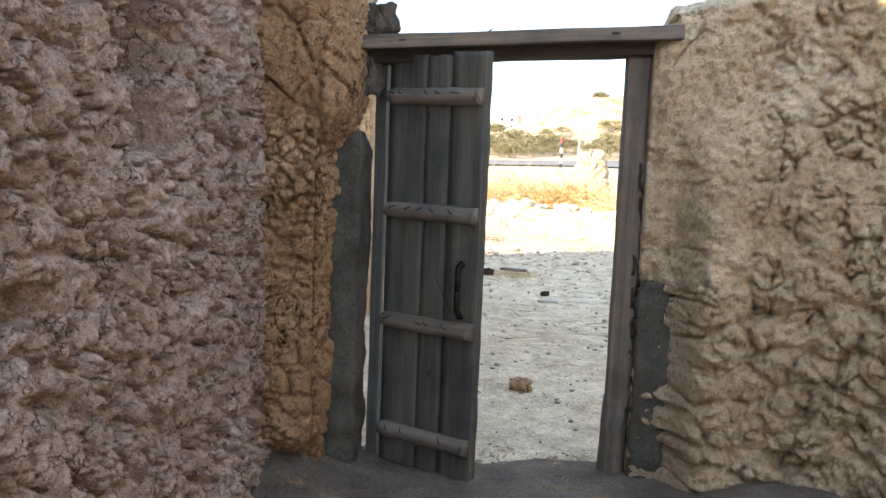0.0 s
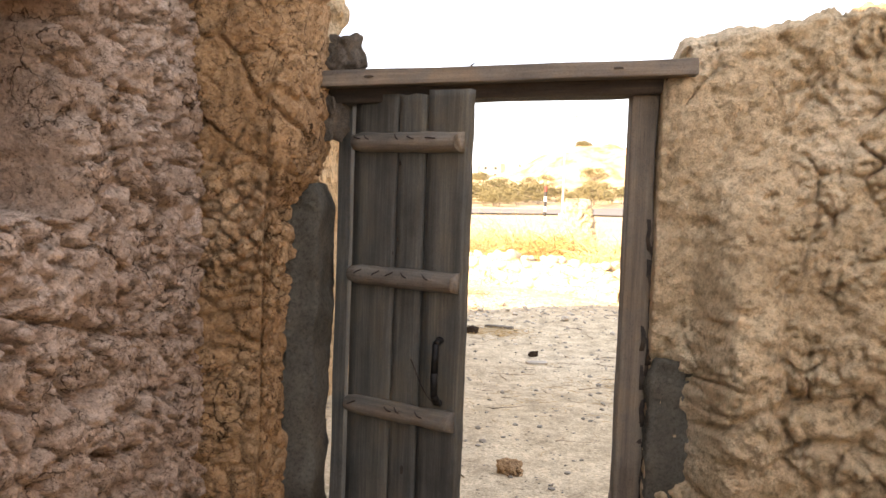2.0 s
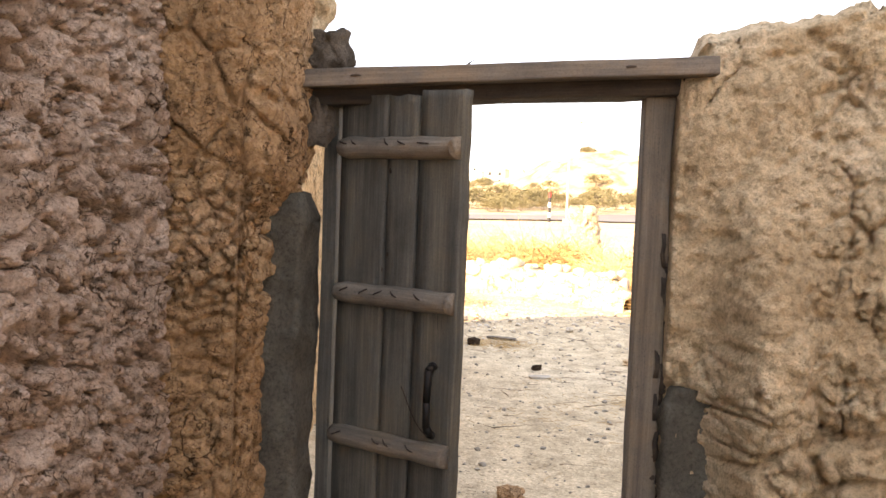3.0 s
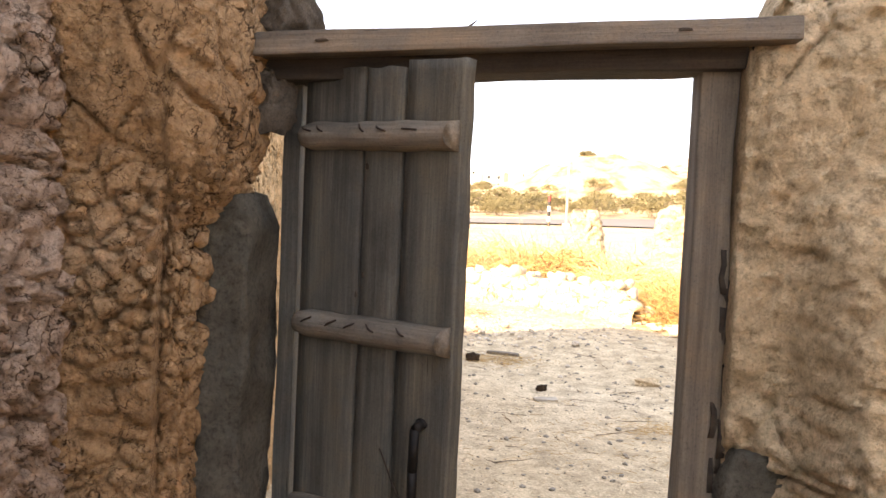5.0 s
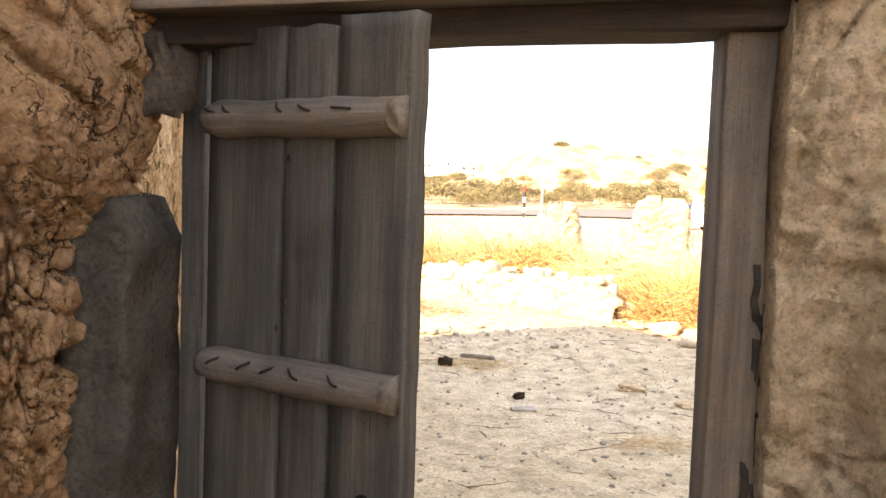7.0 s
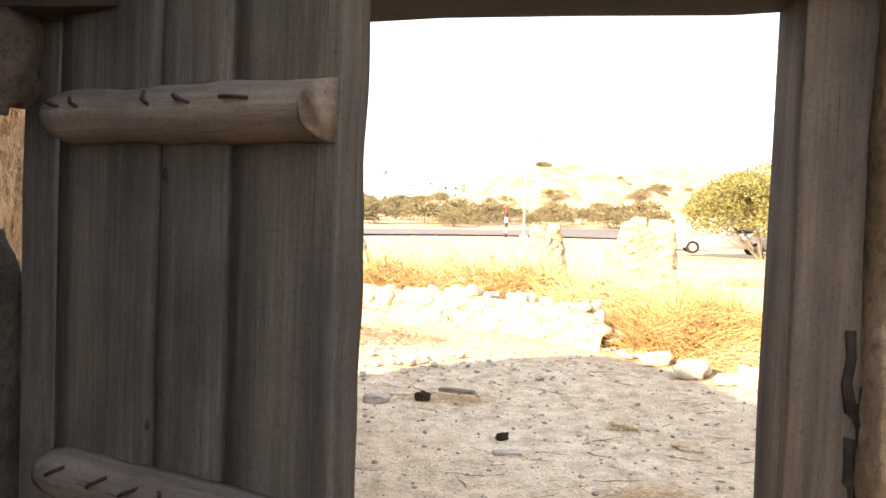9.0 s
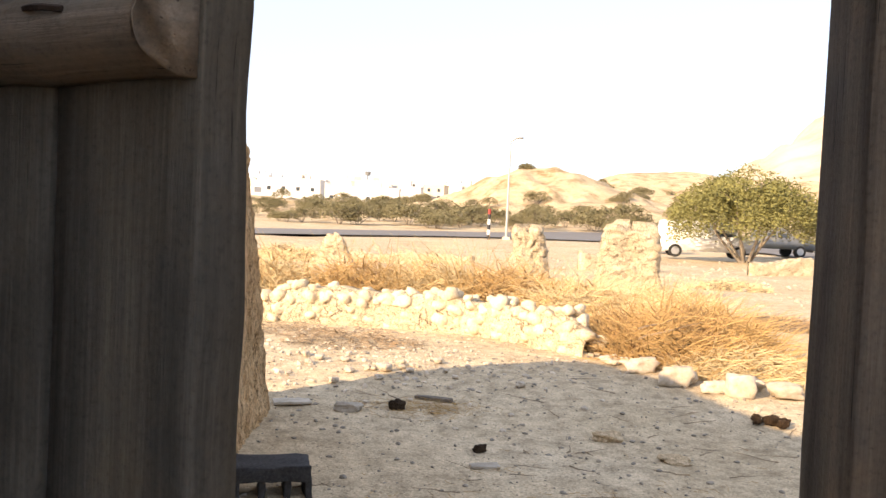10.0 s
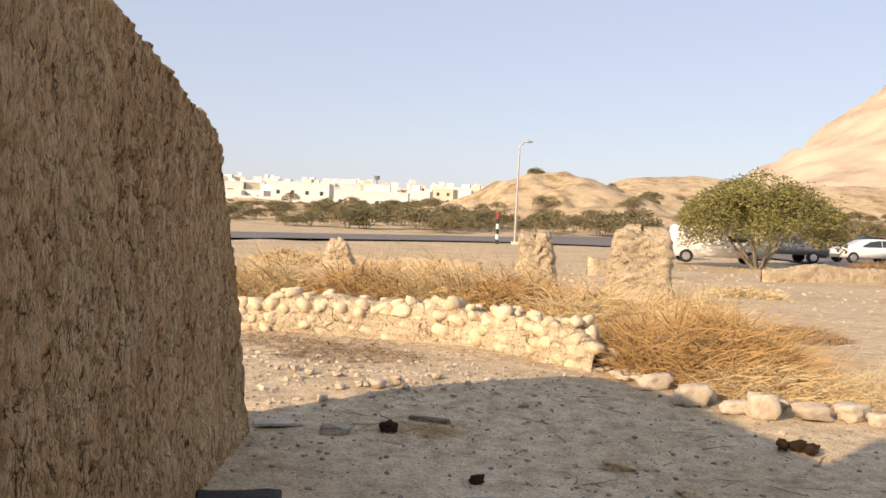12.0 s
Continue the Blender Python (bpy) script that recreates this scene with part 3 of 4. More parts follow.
# ---- doorway ----


def build_lintel():
    tilt = math.atan2(0.075, 1.28)
    at = thing("lintel", "weathered grey timber lintel over the doorway", "lintel", (-0.34, 3.6, 1.885))
    at.rotation_euler = (0, -tilt, 0)
    bm = worn(box(0, -0.03, -0.01, 1.33, 0.05, 0.045, 0.006), 5, 0.006, 6, 1)
    part("front_board", bm, WOOD_BEAM, at, "grey weathered board", False)
    # second beam behind the board, in a much darker wood colour
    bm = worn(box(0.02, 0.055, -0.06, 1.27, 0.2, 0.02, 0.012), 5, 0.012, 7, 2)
    part("beam", bm, WOOD_DARK, at, "dark rough beam", False)
    bm = rod((0.55, 0.0, 0.045), (0.575, -0.005, 0.062), 0.004, 0.001, 5)
    part("splinter", bm, WOOD_DARK, at)
    for x in (0.2, 1.06):
        part("knot", lump(0.022, 0.006, 0.006, x, 0.3, 2, None, (x, -0.032, 0.02)), WOOD_DARK, at)


build_lintel()


def build_posts():
    post = thing("door_post", "weathered leaning timber post with a split foot", "door frame", (0.835, 3.74, 0.07))
    bm = worn(box(-0.05, -0.05, 0.33, 0.045, 0.06, 1.84, 0.008), 7, 0.009, 7, 4, lambda c: 0.5 + (1 if c.x > 0.01 else 0))
    part("shaft", bm, WOOD_POST, post, "", False)
    bm = rod((-0.01, 0, -0.05), (-0.005, 0, 0.36), 0.062, 0.055, 14)
    worn(bm, 3, 0.012, 9, 5)
    part("foot", bm, WOOD_POST, post, "bulging worn post foot", False)
    for k in range(22):
        z = 0.35 + 0.046 * k
        bm = worn(box(-0.008, -0.006, -0.04, 0.008, 0.006, 0.04 + 0.03 * random.random()), 2, 0.008, 30, k)
        chip = part("splinter", bm, WOOD_DARK, post, "dark rotten splinter", False)
        chip.location = (0.043 + 0.012 * math.sin(k * 2.3), -0.05 + 0.012 * random.random(), z)
    jamb = thing("door_jamb", "narrow dark weathered timber door jamb", "door frame", (-0.238, 3.78, 0.05))
    part("shaft", worn(box(-0.035, -0.04, 0, 0.013, 0.05, 1.81, 0.006), 6, 0.006, 7, 8), WOOD_GREY, jamb, "", False)


build_posts()


def build_leaf():
    hinge, free = Vector((-0.195, 3.705, 0)), Vector((0.212, 3.495, 0))
    d = free - hinge
    leaf = thing("door_leaf", "open weathered grey plank door with rough battens", "door", (hinge.x, hinge.y, 0.0))
    leaf.rotation_euler = (0, 0, math.atan2(d.y, d.x))
    w = d.length
    for k, (a, b, z0, z1) in enumerate(((-0.018, 0.174, 0.075, 1.868), (0.177, 0.291, 0.07, 1.862), (0.298, w, 0.06, 1.875))):
        bm = bmesh.new()
        nx, nz = 8, 70
        for side in (0, 1):
            for i in range(nx + 1):
                for j in range(nz + 1):
                    x, z = (a, a + 0.004, b - 0.004, b)[(0, 1, nx - 1, nx).index(i)] if i in (0, 1, nx - 1, nx) else a + (b - a) * i / nx, z0 + (z1 - z0) * j / nz
                    ex = 0.007 * noise.noise(Vector((k * 5, z * 7, 1))) if (k == 2 and i == nx) else 0
                    ex += 0.002 * noise.noise(Vector((k * 9 + i, z * 14, 2))) if i in (0, nx) else 0
                    ez = 0.008 * noise.noise(Vector((x * 22, k * 3, 5))) if j in (0, nz) else 0
                    y = (0.0 if side == 0 else 0.05) + (0.0025 * noise.noise(Vector((x * 40, z * 3, k))) if side == 0 else 0)
                    if side == 0 and i in (0, nx):
                        y += 0.016 if not (k == 2 and i == nx) else 0.004
                    bm.verts.new((x + ex, y, z + ez))
        bm.verts.ensure_lookup_table()
        s = (nx + 1) * (nz + 1)
        V = lambda q, i, j: bm.verts[q * s + i * (nz + 1) + j]
        for q in (0, 1):
            for i in range(nx):
                for j in range(nz):
                    bm.faces.new((V(q, i, j), V(q, i + 1, j), V(q, i + 1, j + 1), V(q, i, j + 1)))
        for j in range(nz):
            for i in (0, nx):
                bm.faces.new((V(0, i, j), V(0, i, j + 1), V(1, i, j + 1), V(1, i, j)))
        for i in range(nx):
            for j in (0, nz):
                bm.faces.new((V(0, i, j), V(0, i + 1, j), V(1, i + 1, j), V(1, i, j)))
        part("plank", bm, WOOD_GREY, leaf, "", False)
    nails = {0: ((0.07, 30), (0.03, 15), (0.2, 40), (0.26, 20), (0.34, 4)), 1: ((0.04, -28), (0.12, -30), (0.18, -25), (0.25, 28), (0.34, 28)),
             2: ((0.03, -25), (0.2, 20), (0.24, 30), (0.33, 25)), 3: ((0.05, 45), (0.13, 50), (0.33, 45))}
    for k, z in enumerate((1.695, 1.213, 0.73, 0.235)):
        bm = bmesh.new()
        n, segs = 40, 14
        rings = []
        for i in range(n + 1):
            u = i / n
            r = 0.036 + 0.004 * noise.noise(Vector((u * 5, k * 4, 0)))
            r *= 1 - 0.18 * smooth(0.08, 0.0, u)
            ring = []
            for j in range(segs):
                a = math.pi * (j / (segs - 1)) - math.pi / 2
                rr = r * (1 + 0.05 * noise.noise(Vector((u * 12, j * 0.8, k))))
                x = -0.008 + u * (w + 0.002) - (0.012 * (math.cos(a)) if i == n else 0) * 0
                ring.append(bm.verts.new((x - 0.02 * smooth(0.96, 1, u) * math.cos(a), -0.001 - 0.045 * max(0, math.cos(a)) * rr / 0.036, z + rr * math.sin(a))))
            rings.append(ring)
        for i in range(n):
            for j in range(segs - 1):
                bm.faces.new((rings[i][j], rings[i + 1][j], rings[i + 1][j + 1], rings[i][j + 1]))
            bm.faces.new((rings[i][0], rings[i][-1], rings[i + 1][-1], rings[i + 1][0]))
        bm.faces.new(rings[0])
        bm.faces.new(rings[-1])
        bat = part("batten", bm, WOOD_BATTEN, leaf, "half-round batten with bent nails", False)
        for x, lean in nails[k]:
            c, s_ = math.cos(radians(lean)), math.sin(radians(lean))
            bm = bmesh.new()
            last = None
            for q in range(6):
                e = (q / 5 - 0.5) * 0.042
                p = Vector((x + e * c, -0.046 - 0.004 * math.sin(q / 5 * math.pi) + 0.02 * abs(e * s_) / 0.02, z + 0.012 - e * s_))
                if last is not None:
                    rod(last, p, 0.0028, 0.0026, 5, bm)
                last = p
            part("bent_nail", bm, RUST, bat, "rusty bent nail")
    bm = bmesh.new()
    pts = [(0.385, -0.008, 1.01), (0.383, -0.03, 1.0), (0.383, -0.034, 0.9), (0.385, -0.034, 0.82), (0.386, -0.012, 0.795)]
    for a, b in zip(pts, pts[1:]):
        rod(a, b, 0.012, 0.012, 8, bm)
    lump(0.02, 0.008, 0.018, 3, 0.3, 2, bm, (0.385, -0.006, 1.01))
    lump(0.022, 0.008, 0.02, 4, 0.3, 2, bm, (0.386, -0.006, 0.79))
    part("handle", bm, IRON, leaf, "black iron pull handle", False)
    bm = bmesh.new()
    last = None
    for q in range(15):
        u = q / 14
        p = Vector((0.27 + 0.12 * u, -0.012 - 0.01 * math.sin(u * 3), 0.93 - 0.14 * math.sin(u * math.pi / 2) ** 1.2))
        if last is not None:
            rod(last, p, 0.002, 0.002, 5, bm)
        last = p
    part("wire", bm, RUST, leaf, "bent rusty wire")
    for x, z, sz in ((0.19, 1.62, 0.008), (0.19, 1.35, 0.007), (0.24, 0.52, 0.014), (0.17, 1.3, 0.006)):
        part("knot", lump(sz * 0.6, 0.004, sz * 1.6, x * 9 + z, 0.4, 2, None, (x, -0.001, z)), WOOD_DARK, leaf)


build_leaf()


def lumpy(name, label, cat, at, bm, mat):
    me = bpy.data.meshes.new(name)
    bm.to_mesh(me)
    bm.free()
    me.materials.append(mat)
    me.polygons.foreach_set("use_smooth", [True] * len(me.polygons))
    ob = new(name, me)
    ob.location = at
    return tagged(ob, label, cat)


def cement_slab(name, x0, y0, z0, x1, y1, z1, label, seed, slant=0.0):
    bm = box(0, 0, 0, x1 - x0, y1 - y0, z1 - z0, 0.015)
    bmesh.ops.subdivide_edges(bm, edges=[e for e in bm.edges if e.calc_length() > 0.3], cuts=60, use_grid_fill=True)
    bmesh.ops.subdivide_edges(bm, edges=[e for e in bm.edges if e.calc_length() > 0.06], cuts=7, use_grid_fill=True)
    for v in bm.verts:
        v.co.x += slant * v.co.z
        v.co += noise.noise_vector(v.co * 9 + Vector((seed, 0, 0))) * 0.018 + noise.noise_vector(v.co * 40) * 0.008
        if v.co.z > (z1 - z0) - 0.1:
            v.co.x += 0.02 * smooth(z1 - z0 - 0.1, z1 - z0, v.co.z) * (1 if v.co.x < (x1 - x0) / 2 else -1)
    return lumpy(name, label, "plaster", (x0, y0, z0), bm, CEMENT)


cement_slab("cement_jamb", -0.43, 3.54, 0.05, -0.293, 3.8, 1.54, "grey cement jamb with a worn edge beside the pier", 3, 0.0)
cement_slab("cement_patch", 0.885, 3.625, 0.1, 1.09, 3.9, 0.97, "rough grey cement patch beside the door post", 8)
lumpy("mud_clod", "dark crumbly clod wedged under the lintel", "clod", (-0.285, 3.66, 1.77), worn(lump(0.055, 0.07, 0.1, 5, 0.5, 4), 1, 0.012, 25, 1), DARK_CLAY)
lumpy("mud_clod", "crumbling dark mud brick above the lintel", "clod", (-0.27, 3.7, 2.0), worn(lump(0.1, 0.12, 0.1, 9, 0.5, 4), 1, 0.015, 20, 2), DARK_CLAY)
lumpy("mud_clod", "pale broken mud brick above the lintel", "clod", (-0.36, 3.68, 2.12), worn(lump(0.12, 0.13, 0.12, 12, 0.5, 4), 1, 0.015, 20, 3), MUD_TAN)

# ---- yard ----


def piece(name, me, parent, at, turn, size=1.0):
    ob = new(name, me)
    ob.parent = parent
    ob.location, ob.rotation_euler = at, turn
    ob.scale = (size, size, size) if isinstance(size, (int, float)) else size
    return ob


def stone_meshes(name, count, material, sub=2, flat=0.8):
    out = []
    for k in range(count):
        bm = lump(0.5, 0.42, 0.42 * flat, 11 + k * 2.7, 0.45, sub)
        me = bpy.data.meshes.new(name)
        bm.to_mesh(me)
        bm.free()
        me.materials.append(material)
        me.polygons.foreach_set("use_smooth", [True] * len(me.polygons))
        out.append(me)
    return out


WALL_STONES = stone_meshes("stone", 8, STONE_WARM)
ROCKS = stone_meshes("rock", 8, STONE_PALE, 3)
PEBBLES = stone_meshes("pebble", 6, STONE_GREY, 1)


def along_line(pts, s):
    for a, b in zip(pts, pts[1:]):
        d = (Vector(b) - Vector(a)).length
        if s <= d:
            return Vector(a).lerp(Vector(b), s / d), (Vector(b) - Vector(a)).normalized()
        s -= d
    return Vector(pts[-1]), (Vector(pts[-1]) - Vector(pts[-2])).normalized()


def dry_stone_wall(line, height, label, size=0.16, limit=300):
    rng = random.Random(5)
    wall = thing("stone_wall", label, "stone wall")
    length = sum((Vector(b) - Vector(a)).length for a, b in zip(line, line[1:]))
    # mud core between the stones
    verts, faces = [], []
    n = int(length / 0.08)
    for i in range(n + 1):
        p, d = along_line(line, length * i / n)
        side = Vector((-d.y, d.x))
        h = max(0.05, height(i / n) - 0.05)
        g = land(p.x, p.y)
        for k, (o, z) in enumerate(((-0.2, -0.1), (-0.185, h * 0.5), (-0.14, h), (0.09, h), (0.14, h * 0.5), (0.15, -0.1))):
            q = p + side * o
            e = noise.noise_vector(Vector((q.x, q.y, z)) * 6) * 0.03
            verts.append((q.x + e.x, q.y + e.y, g + z + e.z))
    for i in range(n):
        for k in range(5):
            faces.append((i * 6 + k, i * 6 + k + 1, i * 6 + k + 7, i * 6 + k + 6))
    core = new("mud_core", mesh_of("mud_core", verts, faces, MUD_PALE))
    core.parent = wall
    made = 0
    z = 0.05
    while z < 0.66 and made < limit:
        s = rng.uniform(0, size)
        while s < length:
            h = height(s / length)
            w = size * rng.choice((0.55, 0.8, 1.0, 1.2, 1.45))
            p, d = along_line(line, s)
            side = Vector((-d.y, d.x))
            if z < h - 0.02 and made < limit:
                top = z > h - 0.14
                for o in ((-0.13,) if not top else (-0.1, 0.08)):
                    q = p + side * (o + rng.uniform(-0.02, 0.02))
                    piece("stone", rng.choice(WALL_STONES), wall, (q.x, q.y, land(p.x, p.y) + z + rng.uniform(-0.055, 0.045)), (rng.uniform(-0.4, 0.4), rng.uniform(-0.4, 0.4), rng.uniform(0, 6.3)), (w * 1.2, w * 1.15, w * rng.uniform(1.0, 1.55)))
                    made += 1
            s += w * rng.uniform(0.8, 1.05)
        z += size * 0.76
    return wall


WALL_LINE = [(-5.2, 13.0), (-3.4, 13.35), (-2.0, 13.5), (-0.3, 13.4), (0.82, 12.95), (1.6, 12.2), (1.95, 11.75)]
dry_stone_wall(WALL_LINE, lambda u: 0.34 + 0.16 * smooth(0.4, 0.52, u) - 0.05 * smooth(0.6, 0.75, u) + 0.05 * noise.noise(Vector((u * 30, 0, 0))) - 0.2 * smooth(0.95, 1.0, u), "low sunlit dry stone wall of rounded pale stones")

rng = random.Random(11)
for x, y, sx, sy, sz, lab in ((2.24, 10.9, 0.36, 0.28, 0.26, "grey-brown boulder at the bush's edge"), (2.42, 10.35, 0.36, 0.3, 0.32, "large pale rounded boulder on dusty ground"), (2.56, 10.45, 0.22, 0.2, 0.24, "brown boulder wedged between paler ones"),
                              (2.7, 10.15, 0.28, 0.22, 0.19, "low pale boulder on bare ground"), (2.9, 10.05, 0.36, 0.3, 0.36, "upright pointed pale boulder"), (3.08, 10.3, 0.24, 0.2, 0.2, "small brown boulder beside dry grass"), (3.3, 10.08, 0.42, 0.26, 0.24, "long low pinkish boulder"),
                              (3.62, 10.15, 0.38, 0.3, 0.26, "sloping pink boulder beside dry grass"), (3.78, 10.0, 0.26, 0.2, 0.2, "small pinkish boulder on bare ground"), (4.05, 10.1, 0.32, 0.28, 0.24, "rounded pale boulder on bare ground"), (4.4, 10.1, 0.36, 0.3, 0.24, "rounded pale boulder on bare ground")):
    ob = new("boulder", rng.choice(ROCKS))
    ob.location, ob.scale, ob.rotation_euler = (x, y, land(x, y) + sz * 0.24), (sx, sy, sz * 1.15), (0, 0, rng.uniform(-0.4, 0.4))
    tagged(ob, lab, "boulder", "boulders edging the yard")
for k in range(16):
    u = rng.random()
    x, y = 1.98 + 0.25 * u + rng.uniform(-0.1, 0.12), 11.65 - 0.65 * u + rng.uniform(-0.1, 0.1)
    s = rng.uniform(0.08, 0.17)
    ob = new("rubble_stone", rng.choice(ROCKS))
    ob.location, ob.scale, ob.rotation_euler = (x, y, land(x, y) + s * 0.2), (s, s, s * 0.8), (rng.uniform(-0.3, 0.3), 0, rng.uniform(0, 6))
    tagged(ob, "small grey rubble stone by the wall's end", "stone", "rubble at the wall's end")
for k in range(34):
    x, y = rng.gauss(-0.1, 0.5), rng.gauss(10.6, 0.35)
    s = rng.uniform(0.04, 0.12) if k else 0.17
    if not k:
        x, y = -0.13, 10.35
    ob = new("rubble_stone", rng.choice(ROCKS))
    ob.location, ob.scale, ob.rotation_euler = (x, y, land(x, y) + s * 0.22), (s, s, s * 0.9), (0, 0, rng.uniform(0, 6))
    tagged(ob, "pale rubble stone on sunlit ground", "stone", "rubble in the yard")


def scatter_pebbles(name, count, place, sizes, mat, label, seed):
    rng = random.Random(seed)
    verts, faces = [], []
    base = bmesh.new()
    bmesh.ops.create_icosphere(base, subdivisions=1, radius=1)
    bv, bf = [v.co.copy() for v in base.verts], [[v.index for v in f.verts] for f in base.faces]
    base.free()
    for _ in range(count):
        x, y = place(rng)
        s = sizes[0] * (sizes[1] / sizes[0]) ** (rng.random() ** 3)
        a, f, h = rng.uniform(0, 6.3), rng.uniform(0.5, 1.0), rng.uniform(0.35, 0.8)
        g, o = land(x, y) + s * h * 0.25, len(verts)
        g += 0.012 * noise.noise(Vector((x, y, 0)) * 4) + 0.007 * noise.noise(Vector((x, y, 0)) * 11)
        ca, sa = math.cos(a), math.sin(a)
        for v in bv:
            k = s * rng.uniform(0.75, 1.15)
            px, py = v.x * k, v.y * k * f
            verts.append((x + px * ca - py * sa, y + px * sa + py * ca, g + v.z * k * h))
        faces += [[i + o for i in q] for q in bf]
    return tagged(new(name, mesh_of(name, verts, faces, mat, False)), label, "pebbles", kind="stuff")


scatter_pebbles("pebbles", 9500, lambda r: (r.uniform(-2.5, 5.5), 4.0 + 9.5 * r.random() ** 0.8), (0.004, 0.028), STONE_GREY, "grey pebbles and grit strewn over the yard", 3)
scatter_pebbles("pebbles", 1700, lambda r: (r.gauss(-0.2, 1.4), r.gauss(11.0, 0.9)), (0.006, 0.04), STONE_PALE, "pale pebbles strewn over sunlit ground", 4)
scatter_pebbles("gravel", 1500, lambda r: (r.uniform(-0.3, 1.1), r.gauss(3.55, 0.22)), (0.006, 0.02), STONE_GREY, "gravel and chaff at the threshold", 5)
scatter_pebbles("pebbles", 2600, lambda r: (r.uniform(-8, 22), 14 + 30 * r.random()), (0.02, 0.11), STONE_PALE, "pale stones strewn over the plain", 6)


def twig_mesh(strands, material, name):
    """Thin bent strands: each a list of points and a root radius."""
    verts, faces = [], []
    for pts, r in strands:
        n = len(pts)
        o = len(verts)
        for i, p in enumerate(pts):
            k = r * (1 - 0.75 * i / (n - 1))
            for a in (0.0, 2.1, 4.2):
                verts.append((p.x + k * math.cos(a), p.y + k * math.sin(a) * 0.7, p.z + k * math.sin(a) * 0.7))
        for i in range(n - 1):
            for a in range(3):
                b = (a + 1) % 3
                faces.append((o + i * 3 + a, o + i * 3 + b, o + i * 3 + 3 + b, o + i * 3 + 3 + a))
    return mesh_of(name, verts, faces, material, False)


def dry_bush(label, cx, cy, rx, ry, height, count, material, seed, lie=0.5, r=0.006, second=None):
    rng = random.Random(seed)
    bush = thing("dry_bush", label, "bush", (cx, cy, land(cx, cy)))

    def some(num, rad, reach):
        out = []
        for _ in range(num):
            a, d = rng.uniform(0, 6.283), math.sqrt(rng.random())
            x, y = rx * d * math.cos(a), ry * d * math.sin(a)
            z = land(cx + x, cy + y) - land(cx, cy) + height * 0.55 * rng.random() * max(0, 1 - d * d) * 1.1
            ang = rng.uniform(0, 6.283)
            rise = rng.uniform(-0.25, 1.0) * (1 - lie) + rng.uniform(-0.1, 0.35) * lie
            v = Vector((math.cos(ang), math.sin(ang), rise * 1.6)).normalized()
            L = reach * rng.uniform(0.35, 1.0) * height
            pts, p = [], Vector((x, y, z))
            for q in range(4):
                pts.append(p.copy())
                v = (v + Vector((rng.uniform(-0.3, 0.3), rng.uniform(-0.3, 0.3), rng.uniform(-0.3, 0.12)))).normalized()
                p = p + v * L / 3
                p.z = max(p.z, land(cx + p.x, cy + p.y) - land(cx, cy) + 0.004)
            out.append((pts, rad * rng.uniform(0.5, 1.2)))
        return out
    for k, (mt, nm, share) in enumerate(((material, "stem_tangle", 0.65), (second or material, "leaf_litter", 0.35))):
        ob = new(nm, twig_mesh(some(int(count * share), r * (1 if k == 0 else 1.5), 0.8 if k == 0 else 0.35), mt, nm))
        ob.parent = bush
        tagged(ob, kind="stuff")
    return bush


dry_bush("large tangled golden dry thorn bush behind the boulders", 3.0, 12.0, 1.0, 1.1, 0.88, 6500, STRAW, 1, 0.45, 0.006, STRAW_BROWN)
dry_bush("pale dry brushwood heap with broken palm leaves", 3.3, 10.9, 0.75, 0.55, 0.42, 2600, STRAW_PALE, 2, 0.7, 0.005, STRAW)
dry_bush("brown dry brush at the wall's end", 2.35, 12.3, 0.45, 0.6, 0.65, 1700, STRAW_BROWN, 3, 0.4, 0.006, STRAW)
dry_bush("wide golden dry bush behind the stone wall", 0.9, 16.6, 1.5, 0.9, 0.75, 3600, STRAW, 4, 0.4, 0.008, STRAW_PALE)
dry_bush("golden dry bush clump behind the stone wall", -2.9, 17.2, 0.75, 0.7, 0.62, 2200, STRAW, 5, 0.35, 0.009, STRAW_BROWN)
dry_bush("low pale dry grass behind the stone wall", -0.9, 16.0, 1.3, 0.8, 0.5, 2400, STRAW_PALE, 6, 0.4, 0.007, STRAW)
dry_bush("dry grass round the foot of a mud stub", 2.4, 17.6, 0.8, 0.6, 0.55, 2000, STRAW, 7, 0.35, 0.008, STRAW_PALE)
dry_bush("dry grass before a broad mud stub", 3.9, 16.4, 1.0, 0.8, 0.8, 2200, STRAW_PALE, 8, 0.3, 0.006, STRAW)
dry_bush("sparse grey dead thorn bush", 5.2, 15.3, 0.75, 0.6, 0.3, 1500, TWIG, 9, 0.75, 0.007, TWIG)
dry_bush("sparse pale dry grass beside boulders", 4.1, 10.8, 0.55, 0.4, 0.42, 900, STRAW_PALE, 10, 0.3, 0.004, STRAW_PALE)
for k, (x, y, w, h) in enumerate(((-3.6, 15.0, 1.1, 1.3), (-2.2, 15.4, 1.0, 1.05), (-0.9, 15.2, 1.0, 1.15), (0.2, 15.4, 1.0, 1.2), (1.2, 14.9, 1.0, 1.1), (2.2, 14.0, 0.9, 1.0), (-4.6, 15.8, 0.9, 1.3))):
    dry_bush("tangled golden dry thorn bush behind the stone wall", x, y, w, 0.8, h, 3000, (STRAW, STRAW_PALE)[k % 2], 60 + k, 0.35, 0.007, (STRAW_BROWN, STRAW)[k % 2])
dry_bush("flat dry grass clump on the plain", -4.6, 29.0, 1.2, 0.9, 0.7, 1200, STRAW_PALE, 12, 0.4, 0.015, STRAW_BROWN)
dry_bush("brown dry grass mound beside the road", 17.6, 39.0, 1.6, 1.2, 0.9, 2200, STRAW_BROWN, 13, 0.4, 0.02, STRAW)
